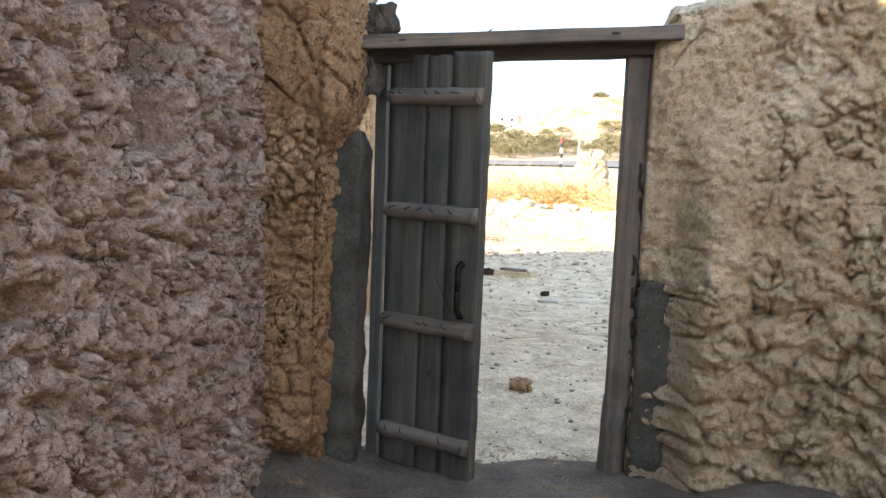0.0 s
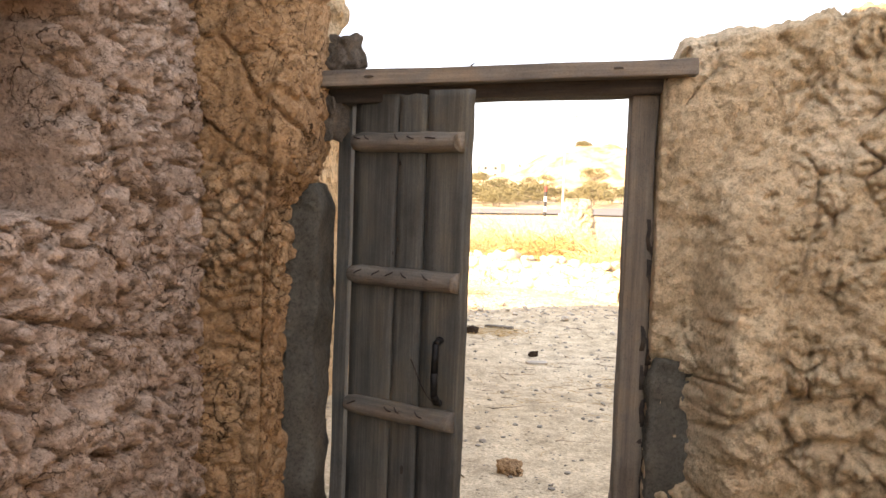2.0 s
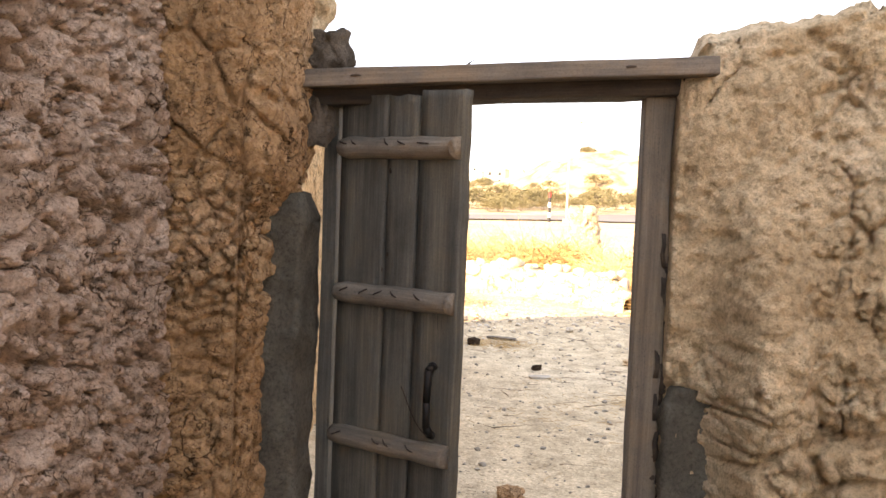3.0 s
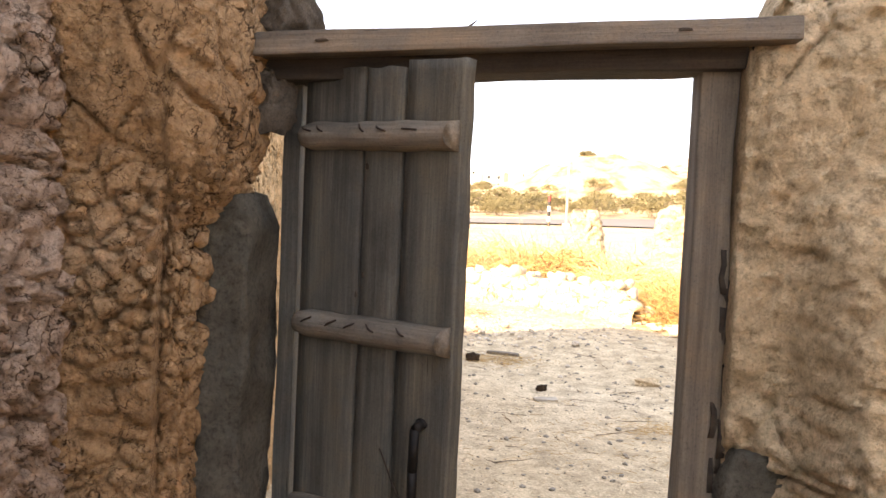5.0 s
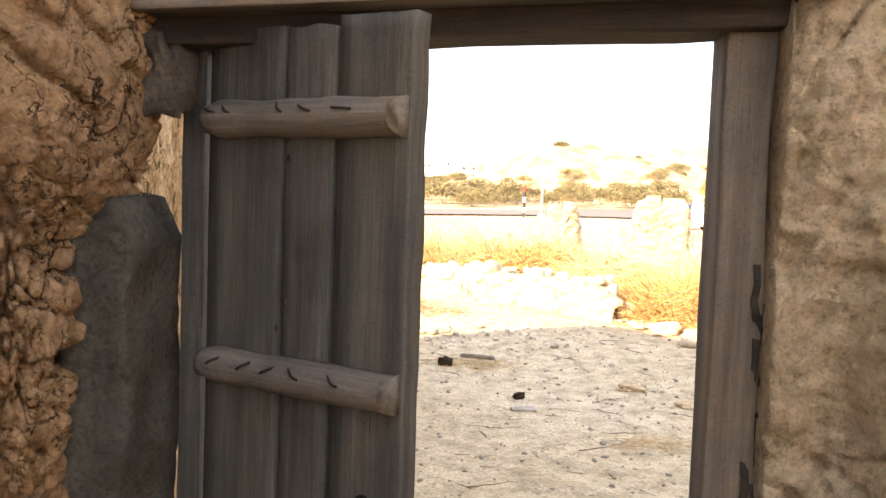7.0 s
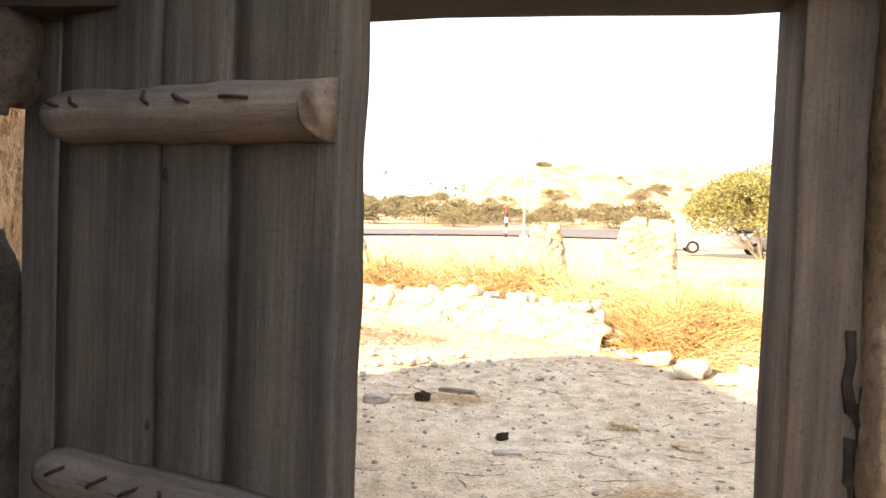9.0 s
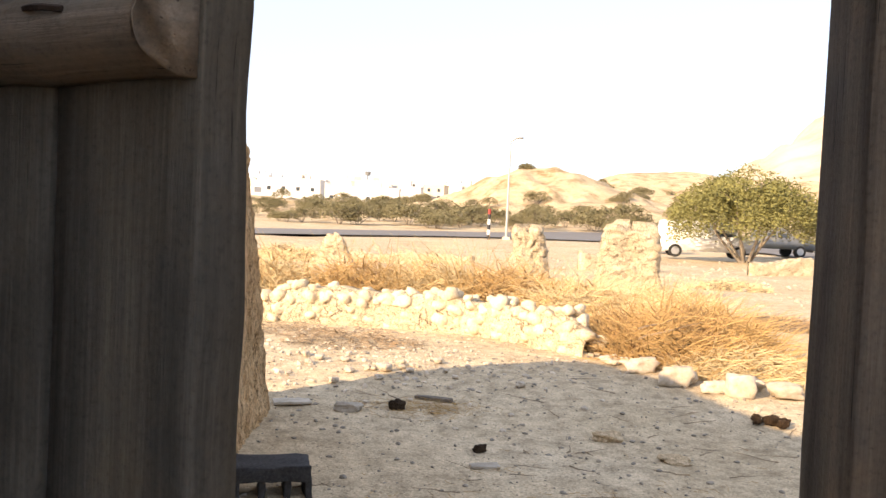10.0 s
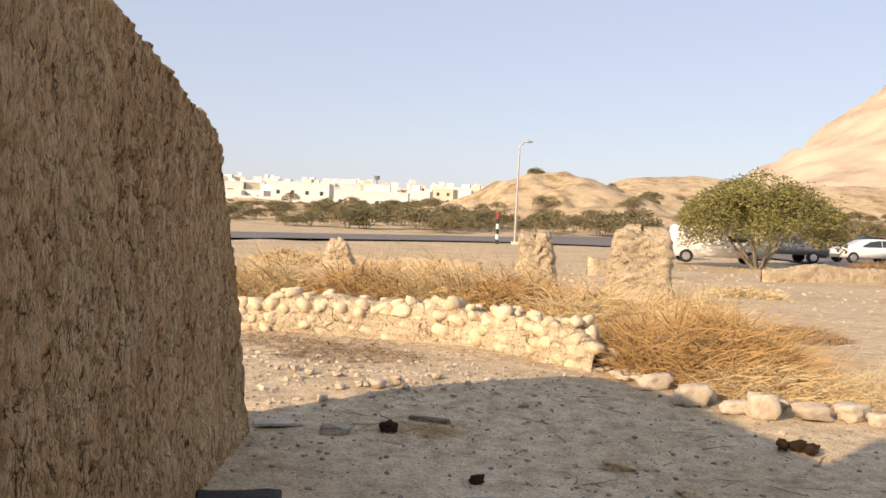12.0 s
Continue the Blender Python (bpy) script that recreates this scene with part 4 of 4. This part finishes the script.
dry_bush("low dry scrub on the plain", 7.2, 23.5, 1.0, 0.7, 0.4, 1200, STRAW_PALE, 14, 0.5, 0.01, TWIG)
dry_bush("dead thorn twigs lying on sunlit ground", -0.6, 11.8, 0.75, 0.4, 0.3, 420, TWIG, 15, 0.85, 0.006, TWIG)
dry_bush("dead thorn twigs lying on sunlit ground", -1.4, 12.4, 0.7, 0.3, 0.22, 320, TWIG, 16, 0.9, 0.006, TWIG)


def long_stick(label, a, b, r, seed, name="stick", mat=None):
    rng = random.Random(seed)
    a, b = Vector(a), Vector(b)
    pts = [a.lerp(b, k / 6) + Vector((rng.uniform(-1, 1), rng.uniform(-1, 1), 0)) * 0.04 * (b - a).length for k in range(7)]
    pts = [Vector((p.x, p.y, land(p.x, p.y) + r * 0.9 + (p.z if p.z > 0 else 0))) for p in pts]
    tagged(new(name, twig_mesh([(pts, r)], mat or TWIG, name)), label, "stick")


rng = random.Random(21)
for k, (x, y, L, a) in enumerate(((0.95, 7.1, 0.42, 0.6), (1.15, 7.5, 0.3, 0.2), (1.9, 8.0, 0.35, 2.8), (1.2, 9.6, 0.4, 2.6), (2.2, 9.2, 0.3, 0.4), (0.4, 7.3, 0.2, 1.9), (-0.2, 9.2, 0.55, 0.9), (-0.35, 9.3, 0.3, 0.3), (0.05, 9.5, 0.4, 2.2),
                                  (0.7, 5.6, 0.25, 0.1), (0.3, 6.3, 0.3, 0.5), (1.6, 6.6, 0.25, 1.1), (2.6, 8.4, 0.3, 2.4), (-0.3, 10.9, 0.5, 2.9), (0.2, 4.9, 0.22, 2.3), (1.5, 10.4, 0.3, 0.2), (2.9, 9.0, 0.25, 1.0), (0.6, 3.2, 0.2, 0.4))):
    long_stick("thin dead stick lying on dusty ground", (x, y, 0), (x + L * math.cos(a), y + L * math.sin(a), 0), 0.006, k)
for k in range(70):
    x, y, L, a = rng.uniform(-0.4, 2.9), 5.0 + 5.4 * rng.random() ** 0.8, rng.uniform(0.08, 0.3), rng.uniform(0, 6.28)
    long_stick("short dry twig lying on trodden ground", (x, y, 0), (x + L * math.cos(a), y + L * math.sin(a), 0), rng.uniform(0.003, 0.006), 100 + k, "twig")
long_stick("long bare branch lying across the dry bush", (2.35, 11.5, 0.32), (3.1, 11.9, 0.5), 0.014, 40, "branch")
long_stick("long bare branch lying across the dry bush", (2.3, 11.3, 0.25), (2.9, 11.3, 0.45), 0.011, 41, "branch")


def splint(label, x, y, L, w, h, turn, mat):
    bm = worn(box(-L / 2, -w / 2, 0, L / 2, w / 2, h, 0.003), 2, 0.008, 14, x)
    ob = lumpy("wood_chip", label, "wood chip", (x, y, land(x, y) + 0.002), bm, mat)
    ob.rotation_euler = (0, 0, turn)


splint("flat pale splinter of wood on the ground", 0.32, 9.55, 0.3, 0.05, 0.025, -0.25, WOOD_POST)
splint("flat grey stone chip on shaded ground", 0.66, 7.95, 0.18, 0.08, 0.02, 0.2, STONE_GREY)
splint("flat grey stone chip on shaded ground", -0.75, 9.25, 0.28, 0.16, 0.02, 0.3, STONE_GREY)
for lab, x, y, sx, sy, sz, mat in (("dark brown dung lump beside straw", 0.05, 9.25, 0.075, 0.065, 0.06, DUNG), ("dark flat stone beside twigs", -0.3, 9.15, 0.12, 0.08, 0.045, STONE_GREY), ("small brown clod on shaded ground", 0.64, 8.3, 0.055, 0.045, 0.035, DUNG),
                                   ("loose brown stone just outside the doorway", 0.42, 5.0, 0.09, 0.07, 0.05, MUD_OCHRE), ("flat clod half buried in dust", 1.9, 8.3, 0.13, 0.1, 0.03, MUD_TAN), ("flat clod half buried in dust", 1.55, 8.75, 0.14, 0.1, 0.045, MUD_TAN)):
    lumpy("clod", lab, "clod", (x, y, land(x, y) + sz * 0.5), worn(lump(sx, sy, sz, x * 5 + y, 0.5, 3), 1, 0.006, 40, x), mat)
bm = bmesh.new()
for k in range(9):
    lump(0.05, 0.045, 0.04, k * 1.9, 0.5, 2, bm, (rng.gauss(0, 0.06), rng.gauss(0, 0.04), 0.02 + 0.02 * rng.random()))
lumpy("dung_heap", "dark dung heap at the shadow's edge", "dung", (2.88, 9.25, land(2.88, 9.25)), worn(bm, 1, 0.012, 40, 3), DUNG)


def straw_patch(cx, cy, r, count, seed):
    rng = random.Random(seed)
    out = []
    for _ in range(count):
        x, y, a = rng.gauss(cx, r), rng.gauss(cy, r * 0.6), rng.uniform(0, 6.3)
        L = rng.uniform(0.03, 0.12)
        pts = [Vector((x + L * q / 2 * math.cos(a + 0.2 * q), y + L * q / 2 * math.sin(a + 0.2 * q), 0)) for q in range(3)]
        out.append(([Vector((p.x, p.y, land(p.x, p.y) + 0.008 + 0.015 * rng.random())) for p in pts], 0.0022))
    tagged(new("straw", twig_mesh(out, STRAW, "straw")), "loose golden straw scattered on the ground", "straw", kind="stuff")


straw_patch(0.25, 9.3, 0.2, 420, 1)
straw_patch(1.45, 7.3, 0.16, 200, 2)
straw_patch(1.3, 6.9, 0.9, 300, 3)
straw_patch(0.5, 3.45, 0.3, 260, 4)
straw_patch(-0.4, 3.2, 0.12, 90, 5)


def hollow_block():
    blk = thing("concrete_block", "broken black hollow block lying by the wall", "block", (-0.5, 7.35, land(-0.5, 7.35) - 0.03))
    blk.rotation_euler = (0, 0, 0.25)
    part("top_slab", worn(box(-0.2, -0.13, 0.12, 0.2, 0.13, 0.2, 0.01), 5, 0.014, 15, 1), BLOCK_BLACK, blk, "", False)
    for x in (-0.2, -0.07, 0.06, 0.17):
        part("web", worn(box(x, -0.12, 0, x + 0.035, 0.12, 0.13, 0.006), 3, 0.01, 15, x), BLOCK_BLACK, blk, "", False)


hollow_block()

# ---- ruined walls on the plain ----


def mud_stub(label, cx, cy, w, d, h, seed, lean=0.0, taper=0.35, mat=None):
    verts, faces = [], []
    nu, nv = 56, 40
    for j in range(nv + 1):
        v = j / nv
        for i in range(nu):
            a = 2 * math.pi * i / nu
            c, s = math.cos(a), math.sin(a)
            k = 1 / max(abs(c), abs(s)) ** 0.75
            e = 1 - taper * v ** 0.8 + 0.25 * (1 - v) ** 5
            if v > 0.93:
                e *= 1 - 0.9 * ((v - 0.93) / 0.07) ** 2
            zt = h * min(v / 0.95, 1.0) * (1 + (0.22 * noise.noise(Vector((c * 1.6, s * 1.6, seed))) + 0.1 * noise.noise(Vector((c * 5, s * 5, seed)))) * v)
            p = Vector((c * k * w / 2 * e + lean * zt, s * k * d / 2 * e, zt))
            q = p + Vector((seed * 3, 0, 0))
            p += Vector((c, s, 0)) * (0.04 * clods(q, 0.17) + 0.1 * noise.noise(q * 2.5) + 0.03 * noise.noise(q * 9)) * (1 if v < 0.95 else 0.4)
            verts.append(p)
    for j in range(nv):
        for i in range(nu):
            b = (i + 1) % nu
            faces.append((j * nu + i, j * nu + b, (j + 1) * nu + b, (j + 1) * nu + i))
    faces.append(tuple(nv * nu + i for i in range(nu)))
    ob = new("mud_pillar", mesh_of("mud_pillar", verts, faces, mat or MUD_PALE))
    ob.location = (cx, cy, land(cx, cy) - 0.05)
    tagged(ob, label, "ruined wall")


mud_stub("slender eroded mud brick stub in sunlight", 1.85, 18.7, 0.86, 0.5, 1.28, 1, -0.02)
mud_stub("broad eroded mud brick stub in sunlight", 3.74, 19.0, 1.3, 0.6, 1.36, 2, 0.02, 0.22)
mud_stub("low crumbling mud stub on the plain", -3.0, 27.5, 1.2, 0.7, 0.85, 3, 0, 0.6)


def low_wall(label, a, b, h, seed):
    earth_wall("wall_ruin", [a, b], 0.4, lambda c: land(c.x, c.y) + h * (0.85 + 0.35 * noise.noise(c * 0.9)), 0.1, lambda p, n: 0.05 * clods(p + Vector((seed, 0, 0)), 0.22), MUD_PALE, low=-0.3, label=label)


low_wall("low crumbling stone and mud wall on the plain", (11.2, 33.5, 0), (16.4, 34.6, 0), 0.62, 1)
low_wall("low pale ruined wall behind the mud stubs", (4.6, 30.5, 0), (7.4, 31, 0), 0.55, 2)
low_wall("low pale ruined wall on the plain", (-4.5, 30.5, 0), (1.2, 30.2, 0), 0.35, 3)
low_wall("low line of rubble beside the road", (16.4, 33.8, 0), (26, 32.5, 0), 0.2, 4)

# ---- trees and shrubs ----


def thorn_tree(name, label, x, y, w, h, seed, leaves, mat, leaf, limbs=9, base=None):
    rng = random.Random(seed)
    tree = thing(name, label, "tree" if name == "acacia_tree" else "shrub", (x, y, (land(x, y) if base is None else base) - 0.05))
    bm = bmesh.new()
    tips = []

    def grow(p, v, L, r, depth):
        q = p
        n = 3
        for k in range(n):
            v = (v + Vector((rng.uniform(-0.2, 0.2), rng.uniform(-0.2, 0.2), rng.uniform(-0.08, 0.1)))).normalized()
            e = q + v * L / n
            rod(q, e, r * (1 - 0.15 * k), r * (1 - 0.15 * (k + 1)), 6 if depth < 2 else 4, bm)
            q = e
        tips.append(q)
        if depth < 3:
            for _ in range(3 if depth else 2):
                a = rng.uniform(0, 6.283)
                out = Vector((math.cos(a), math.sin(a), rng.uniform(0.1, 0.75)))
                grow(q, (v * 0.7 + out * 0.75).normalized(), L * 0.62, r * 0.55, depth + 1)
    for k in range(limbs):
        a = 6.283 * k / limbs + rng.uniform(-0.3, 0.3)
        out = rng.uniform(0.25, 0.85)
        v = Vector((math.cos(a) * out * w / h * 0.75, math.sin(a) * out * w / h * 0.75, 1)).normalized()
        grow(Vector((math.cos(a) * 0.02 * w, math.sin(a) * 0.02 * w, 0)), v, h * 0.42, 0.018 * h, 0 if limbs > 6 else 1)
    part("trunk", bm, BARK, tree, "pale grey forked trunk and limbs")
    verts, faces = [], []
    for _ in range(leaves):
        t = rng.choice(tips)
        a, d = rng.uniform(0, 6.283), math.sqrt(rng.random())
        dome = Vector((math.cos(a) * d * w / 2, math.sin(a) * d * w / 2, 0))
        lump_k = noise.noise(Vector((dome.x, dome.y, seed)) * (5 / w))
        zt = h * (0.97 - 0.42 * d ** 2.2 + 0.13 * lump_k)
        zb = h * (0.42 - 0.2 * d + 0.12 * noise.noise(Vector((dome.y, dome.x, seed + 4)) * (6 / w)))
        p = Vector((dome.x, dome.y, zb + (zt - zb) * rng.random() ** 0.7))
        if rng.random() < 0.35:
            p = p.lerp(t, 0.8) + Vector((rng.gauss(0, 0.05), rng.gauss(0, 0.05), rng.gauss(0, 0.03))) * w
        if noise.noise(p * (7 / w) + Vector((seed, 0, 0))) < -0.22:
            continue
        s = leaf * rng.uniform(0.6, 1.4)
        u = Vector((rng.uniform(-1, 1), rng.uniform(-1, 1), rng.uniform(-0.3, 0.6))).normalized() * s
        v = u.cross(Vector((rng.uniform(-1, 1), rng.uniform(-1, 1), rng.uniform(-1, 1)))).normalized() * s * 0.4
        o = len(verts)
        verts += [p - u, p + v, p + u, p - v]
        faces.append((o, o + 1, o + 2, o + 3))
    crown = new("crown", mesh_of("crown", verts, faces, mat, False))
    crown.parent = tree
    tagged(crown, kind="stuff")
    return tree


thorn_tree("acacia_tree", "broad flat-topped green acacia beside the parked van", 14.6, 44.0, 7.6, 4.7, 3, 46000, LEAF, 0.075)
SHRUBS = [thorn_tree("thorn_shrub", "dusty olive thorn shrub on the stony plain", -300 - 10 * k, -300, 6.0, 3.4, 30 + k, 3000, LEAF_DULL, 0.15, 5, 0.0) for k in range(4)]
rng = random.Random(8)
spots = [(0.405, 105, 1.25), (0.44, 118, 1.1), (0.2, 128, 1.2), (0.165, 122, 1.1), (0.13, 132, 1.0), (0.10, 126, 0.9), (-0.05, 120, 1.2), (0.02, 131, 1.2), (0.035, 140, 1.1), (-0.02, 142, 1.1), (-0.09, 150, 1.0), (0.47, 130, 1.2), (0.5, 112, 1.2)]
for _ in range(300):
    spots.append((rng.uniform(-0.45, 0.62), 112 + 190 * rng.random() ** 1.3, rng.uniform(0.3, 1.05)))
free = True
for k, (a, y, s) in enumerate(spots):
    x = a * y + 0.4
    if abs(x - 17) < 18 and 196 < y < 238:
        continue
    m = pose(x, y, land(x, y) - 0.08, 0, 0, rng.uniform(0, 360)) @ Matrix.Diagonal((s, s, s * rng.uniform(0.8, 1.1), 1))
    ob = copy_thing(SHRUBS[k % 4], m)
    ob.matrix_basis = m
    tagged(ob, group="thorn shrubs beyond the road")
for o in SHRUBS:
    for c in list(o.children_recursive):
        bpy.data.objects.remove(c)
    bpy.data.objects.remove(o)
thorn_tree("thorn_shrub", "grey bush on top of the knoll", 18.2, 214, 4.4, 2.2, 77, 3600, LEAF_DULL, 0.14, 5, land(18.2, 214) - 0.7)

# ---- far town ----


def house_far(label, x, y, w, d, h, mat, windows=True, turn=0.0):
    b = thing("house", label, "house", (x, y, land(x, y) - 1.0), "white houses of the far town")
    b.rotation_euler = (0, 0, turn)
    part("wall", box(-w / 2, -d / 2, 0, w / 2, d / 2, h + 1), mat, b)
    part("roof", box(-w / 2 - 0.15, -d / 2 - 0.15, h + 1, w / 2 + 0.15, d / 2 + 0.15, h + 1.5), mat, b, "flat parapet roof")
    if rng.random() < 0.6:
        sx = rng.uniform(-0.25, 0.25) * w
        part("roof_room", box(sx - w * 0.18, -d * 0.2, h + 1.5, sx + w * 0.18, d * 0.25, h + 4.0), mat, b)
    if windows:
        n, floors = max(2, int(w / 4.5)), max(1, int(h / 3.4))
        for f in range(floors):
            for i in range(n):
                cx = -w / 2 + w * (i + 0.5) / n
                z = 2.0 + f * 3.3
                part("window", box(cx - 0.7, -d / 2 - 0.06, z, cx + 0.7, -d / 2 + 0.1, z + 1.5), SHADE_GLASS, b)


house_far("large white two-storey house with rows of windows", -61, 330, 22, 12, 8.5, WHITEWASH)
house_far("long white hall on the rise above the town", -82, 600, 30, 14, 8, WHITEWASH, False)
house_far("low white building with a long front", -33, 320, 27, 10, 5.5, WHITEWASH)
house_far("long low white garden wall before the houses", -72, 318, 42, 0.6, 2.6, WHITEWASH, False)
for _ in range(150):
    y = 345 + 290 * rng.random() ** 0.8
    a = rng.uniform(-0.36, 0.045 - 0.03 * rng.random())
    h = rng.choice((3.4, 3.8, 4.2, 6.5, 7))
    house_far("white flat-roofed house in the far town", a * y, y, rng.uniform(6, 13), rng.uniform(6, 10), h, WHITEWASH if rng.random() < 0.8 else CREAM, rng.random() < 0.4, rng.uniform(-0.35, 0.35))
mast = thing("water_tower", "thin dark mast with a round head above the town", "mast", (-56, 560, land(-56, 560)))
part("pole", rod((0, 0, 0), (0, 0, 10), 0.4, 0.35, 8), CAR_GREY, mast)
part("head", rod((0, 0, 10), (0, 0, 12.5), 1.6, 2.0, 12), CAR_GREY, mast)

# ---- roadside ----


def street_lamp(x, y, h):
    p = thing("street_lamp", "tall thin galvanised street lamp beside the road", "street lamp", (x, y, land(x, y)))
    part("base", box(-0.3, -0.3, 0, 0.3, 0.3, 0.25, 0.03), CREAM, p, "concrete base")
    part("pole", rod((0, 0, 0.2), (0, 0, h - 0.3), 0.11, 0.07, 10), GALV, p)
    part("arm", rod((0, 0, h - 0.35), (0.5, 0, h), 0.06, 0.05, 8), GALV, p)
    part("lamp_head", lump(0.45, 0.2, 0.14, 2, 0.1, 2, None, (0.72, 0, h)), GALV, p, "", False)


street_lamp(4.9, 73, 8.4)
marker = thing("marker_post", "black and white striped roadside marker post", "post", (3.4, 72, land(3.4, 72)))
for k in range(6):
    part("band", rod((0, 0, k * 0.42 - 0.05), (0, 0, k * 0.42 + 0.37), 0.13, 0.13, 10), (PAINT_BLACK, PAINT_WHITE)[k % 2] if k < 5 else PAINT_RED, marker)


def vehicle(name, label, x, y, turn, profile, glass, width, paint, wheels, cab=None):
    """A car from its side outline: body, tapered glasshouse, wheels with rims, lamps."""
    car = thing(name, label, "car" if name != "van" else "van", (x, y, land(x, y) + (0.13 if y > 46 else 0.12)))
    car.rotation_euler = (0, 0, radians(turn))

    def extrude(outline, half, narrow):
        bm = bmesh.new()
        sides = []
        for s in (-1, 1):
            sides.append([bm.verts.new((px, s * half * (1 - narrow(pz)), pz)) for px, pz in outline])
        n = len(outline)
        bm.faces.new(sides[0])
        bm.faces.new(sides[1])
        for i in range(n):
            bm.faces.new((sides[0][i], sides[0][(i + 1) % n], sides[1][(i + 1) % n], sides[1][i]))
        bmesh.ops.recalc_face_normals(bm, faces=bm.faces)
        bmesh.ops.bevel(bm, geom=bm.edges[:], offset=0.05, segments=2, affect="EDGES", clamp_overlap=True)
        return bm
    body = part("body", extrude(profile, width / 2, lambda z: 0.16 * smooth(0.95, 1.6, z) + 0.05 * smooth(0.5, 0.3, z)), paint, car, "", False)
    for outline in glass:
        for s in (-1, 1):
            bm = bmesh.new()
            for o in (0.0, 0.015):
                bm.verts.index_update()
            ring = []
            for o in (-0.03, 0.012):
                ring.append([bm.verts.new((px, s * (width / 2 * (1 - 0.16 * smooth(0.95, 1.6, pz)) + o), pz)) for px, pz in outline])
            n = len(outline)
            bm.faces.new(ring[0])
            bm.faces.new(ring[1])
            for i in range(n):
                bm.faces.new((ring[0][i], ring[0][(i + 1) % n], ring[1][(i + 1) % n], ring[1][i]))
            part("side_window", bm, SHADE_GLASS, car, "dark side glass")
    x0, x1 = min(p[0] for p in profile), max(p[0] for p in profile)
    for wx in wheels:
        for s in (-1, 1):
            cy = s * (width / 2 - 0.1)
            tyre = part("wheel", rod((wx, cy - 0.11, 0.33), (wx, cy + 0.11, 0.33), 0.33, 0.33, 22), TYRE, car, "black tyre")
            part("rim", rod((wx, cy + s * 0.1, 0.33), (wx, cy + s * 0.125, 0.33), 0.21, 0.19, 16), CHROME, tyre)
    for s in (-1, 1):
        yy = s * (width / 2 - 0.2)
        part("headlight", box(x1 - 0.06, yy - 0.15, 0.66, x1 + 0.015, yy + 0.15, 0.82, 0.02), CHROME, car)
        part("tail_light", box(x0 - 0.015, yy - 0.08, 0.75, x0 + 0.06, yy + 0.08, 1.0, 0.02), LAMP_RED, car)
    part("bumper", box(x1 - 0.1, -width / 2 + 0.1, 0.32, x1 + 0.05, width / 2 - 0.1, 0.52, 0.03), CAR_GREY, car)
    return car


SEDAN = [(-2.2, 0.35), (-2.25, 0.85), (-1.95, 0.98), (-1.3, 1.38), (-0.5, 1.46), (0.35, 1.36), (1.05, 0.98), (2.05, 0.8), (2.2, 0.55), (2.15, 0.3)]
SEDAN_GLASS = [[(-1.45, 1.0), (-1.1, 1.3), (-0.45, 1.38), (-0.45, 1.0)], [(-0.38, 1.0), (-0.38, 1.38), (0.3, 1.29), (0.85, 1.0)]]
VAN = [(-2.3, 0.3), (-2.35, 1.0), (-2.2, 1.85), (0.9, 1.92), (1.3, 1.75), (1.85, 1.1), (2.4, 0.95), (2.5, 0.35)]
VAN_GLASS = [[(0.45, 1.12), (0.45, 1.66), (1.1, 1.62), (1.5, 1.12)]]
PICKUP = [(-2.5, 0.45), (-2.5, 1.05), (-0.7, 1.05), (-0.6, 1.68), (0.5, 1.7), (1.2, 1.1), (2.35, 1.0), (2.45, 0.45)]
PICKUP_GLASS = [[(-0.45, 1.1), (-0.42, 1.55), (0.05, 1.58), (0.05, 1.1)], [(0.12, 1.1), (0.12, 1.58), (0.45, 1.56), (0.9, 1.1)]]
vehicle("van", "white panel van parked beside the acacia", 13.3, 46.5, -8, VAN, VAN_GLASS, 1.75, CAR_WHITE, (-1.5, 1.6))
vehicle("pickup_truck", "grey pickup parked behind the acacia", 18.6, 52, 6, PICKUP, PICKUP_GLASS, 1.8, CAR_GREY, (-1.55, 1.5))
vehicle("car", "dark parked car behind the van", 13.2, 55, 70, SEDAN, SEDAN_GLASS, 1.75, CAR_DARK, (-1.4, 1.35))
vehicle("car", "white saloon car on the road", 24.6, 54.5, 188, SEDAN, SEDAN_GLASS, 1.78, CAR_WHITE, (-1.4, 1.35))
vehicle("car", "dark car driving on the road", 31.2, 68, 180, PICKUP, PICKUP_GLASS, 1.8, CAR_DARK, (-1.55, 1.5))
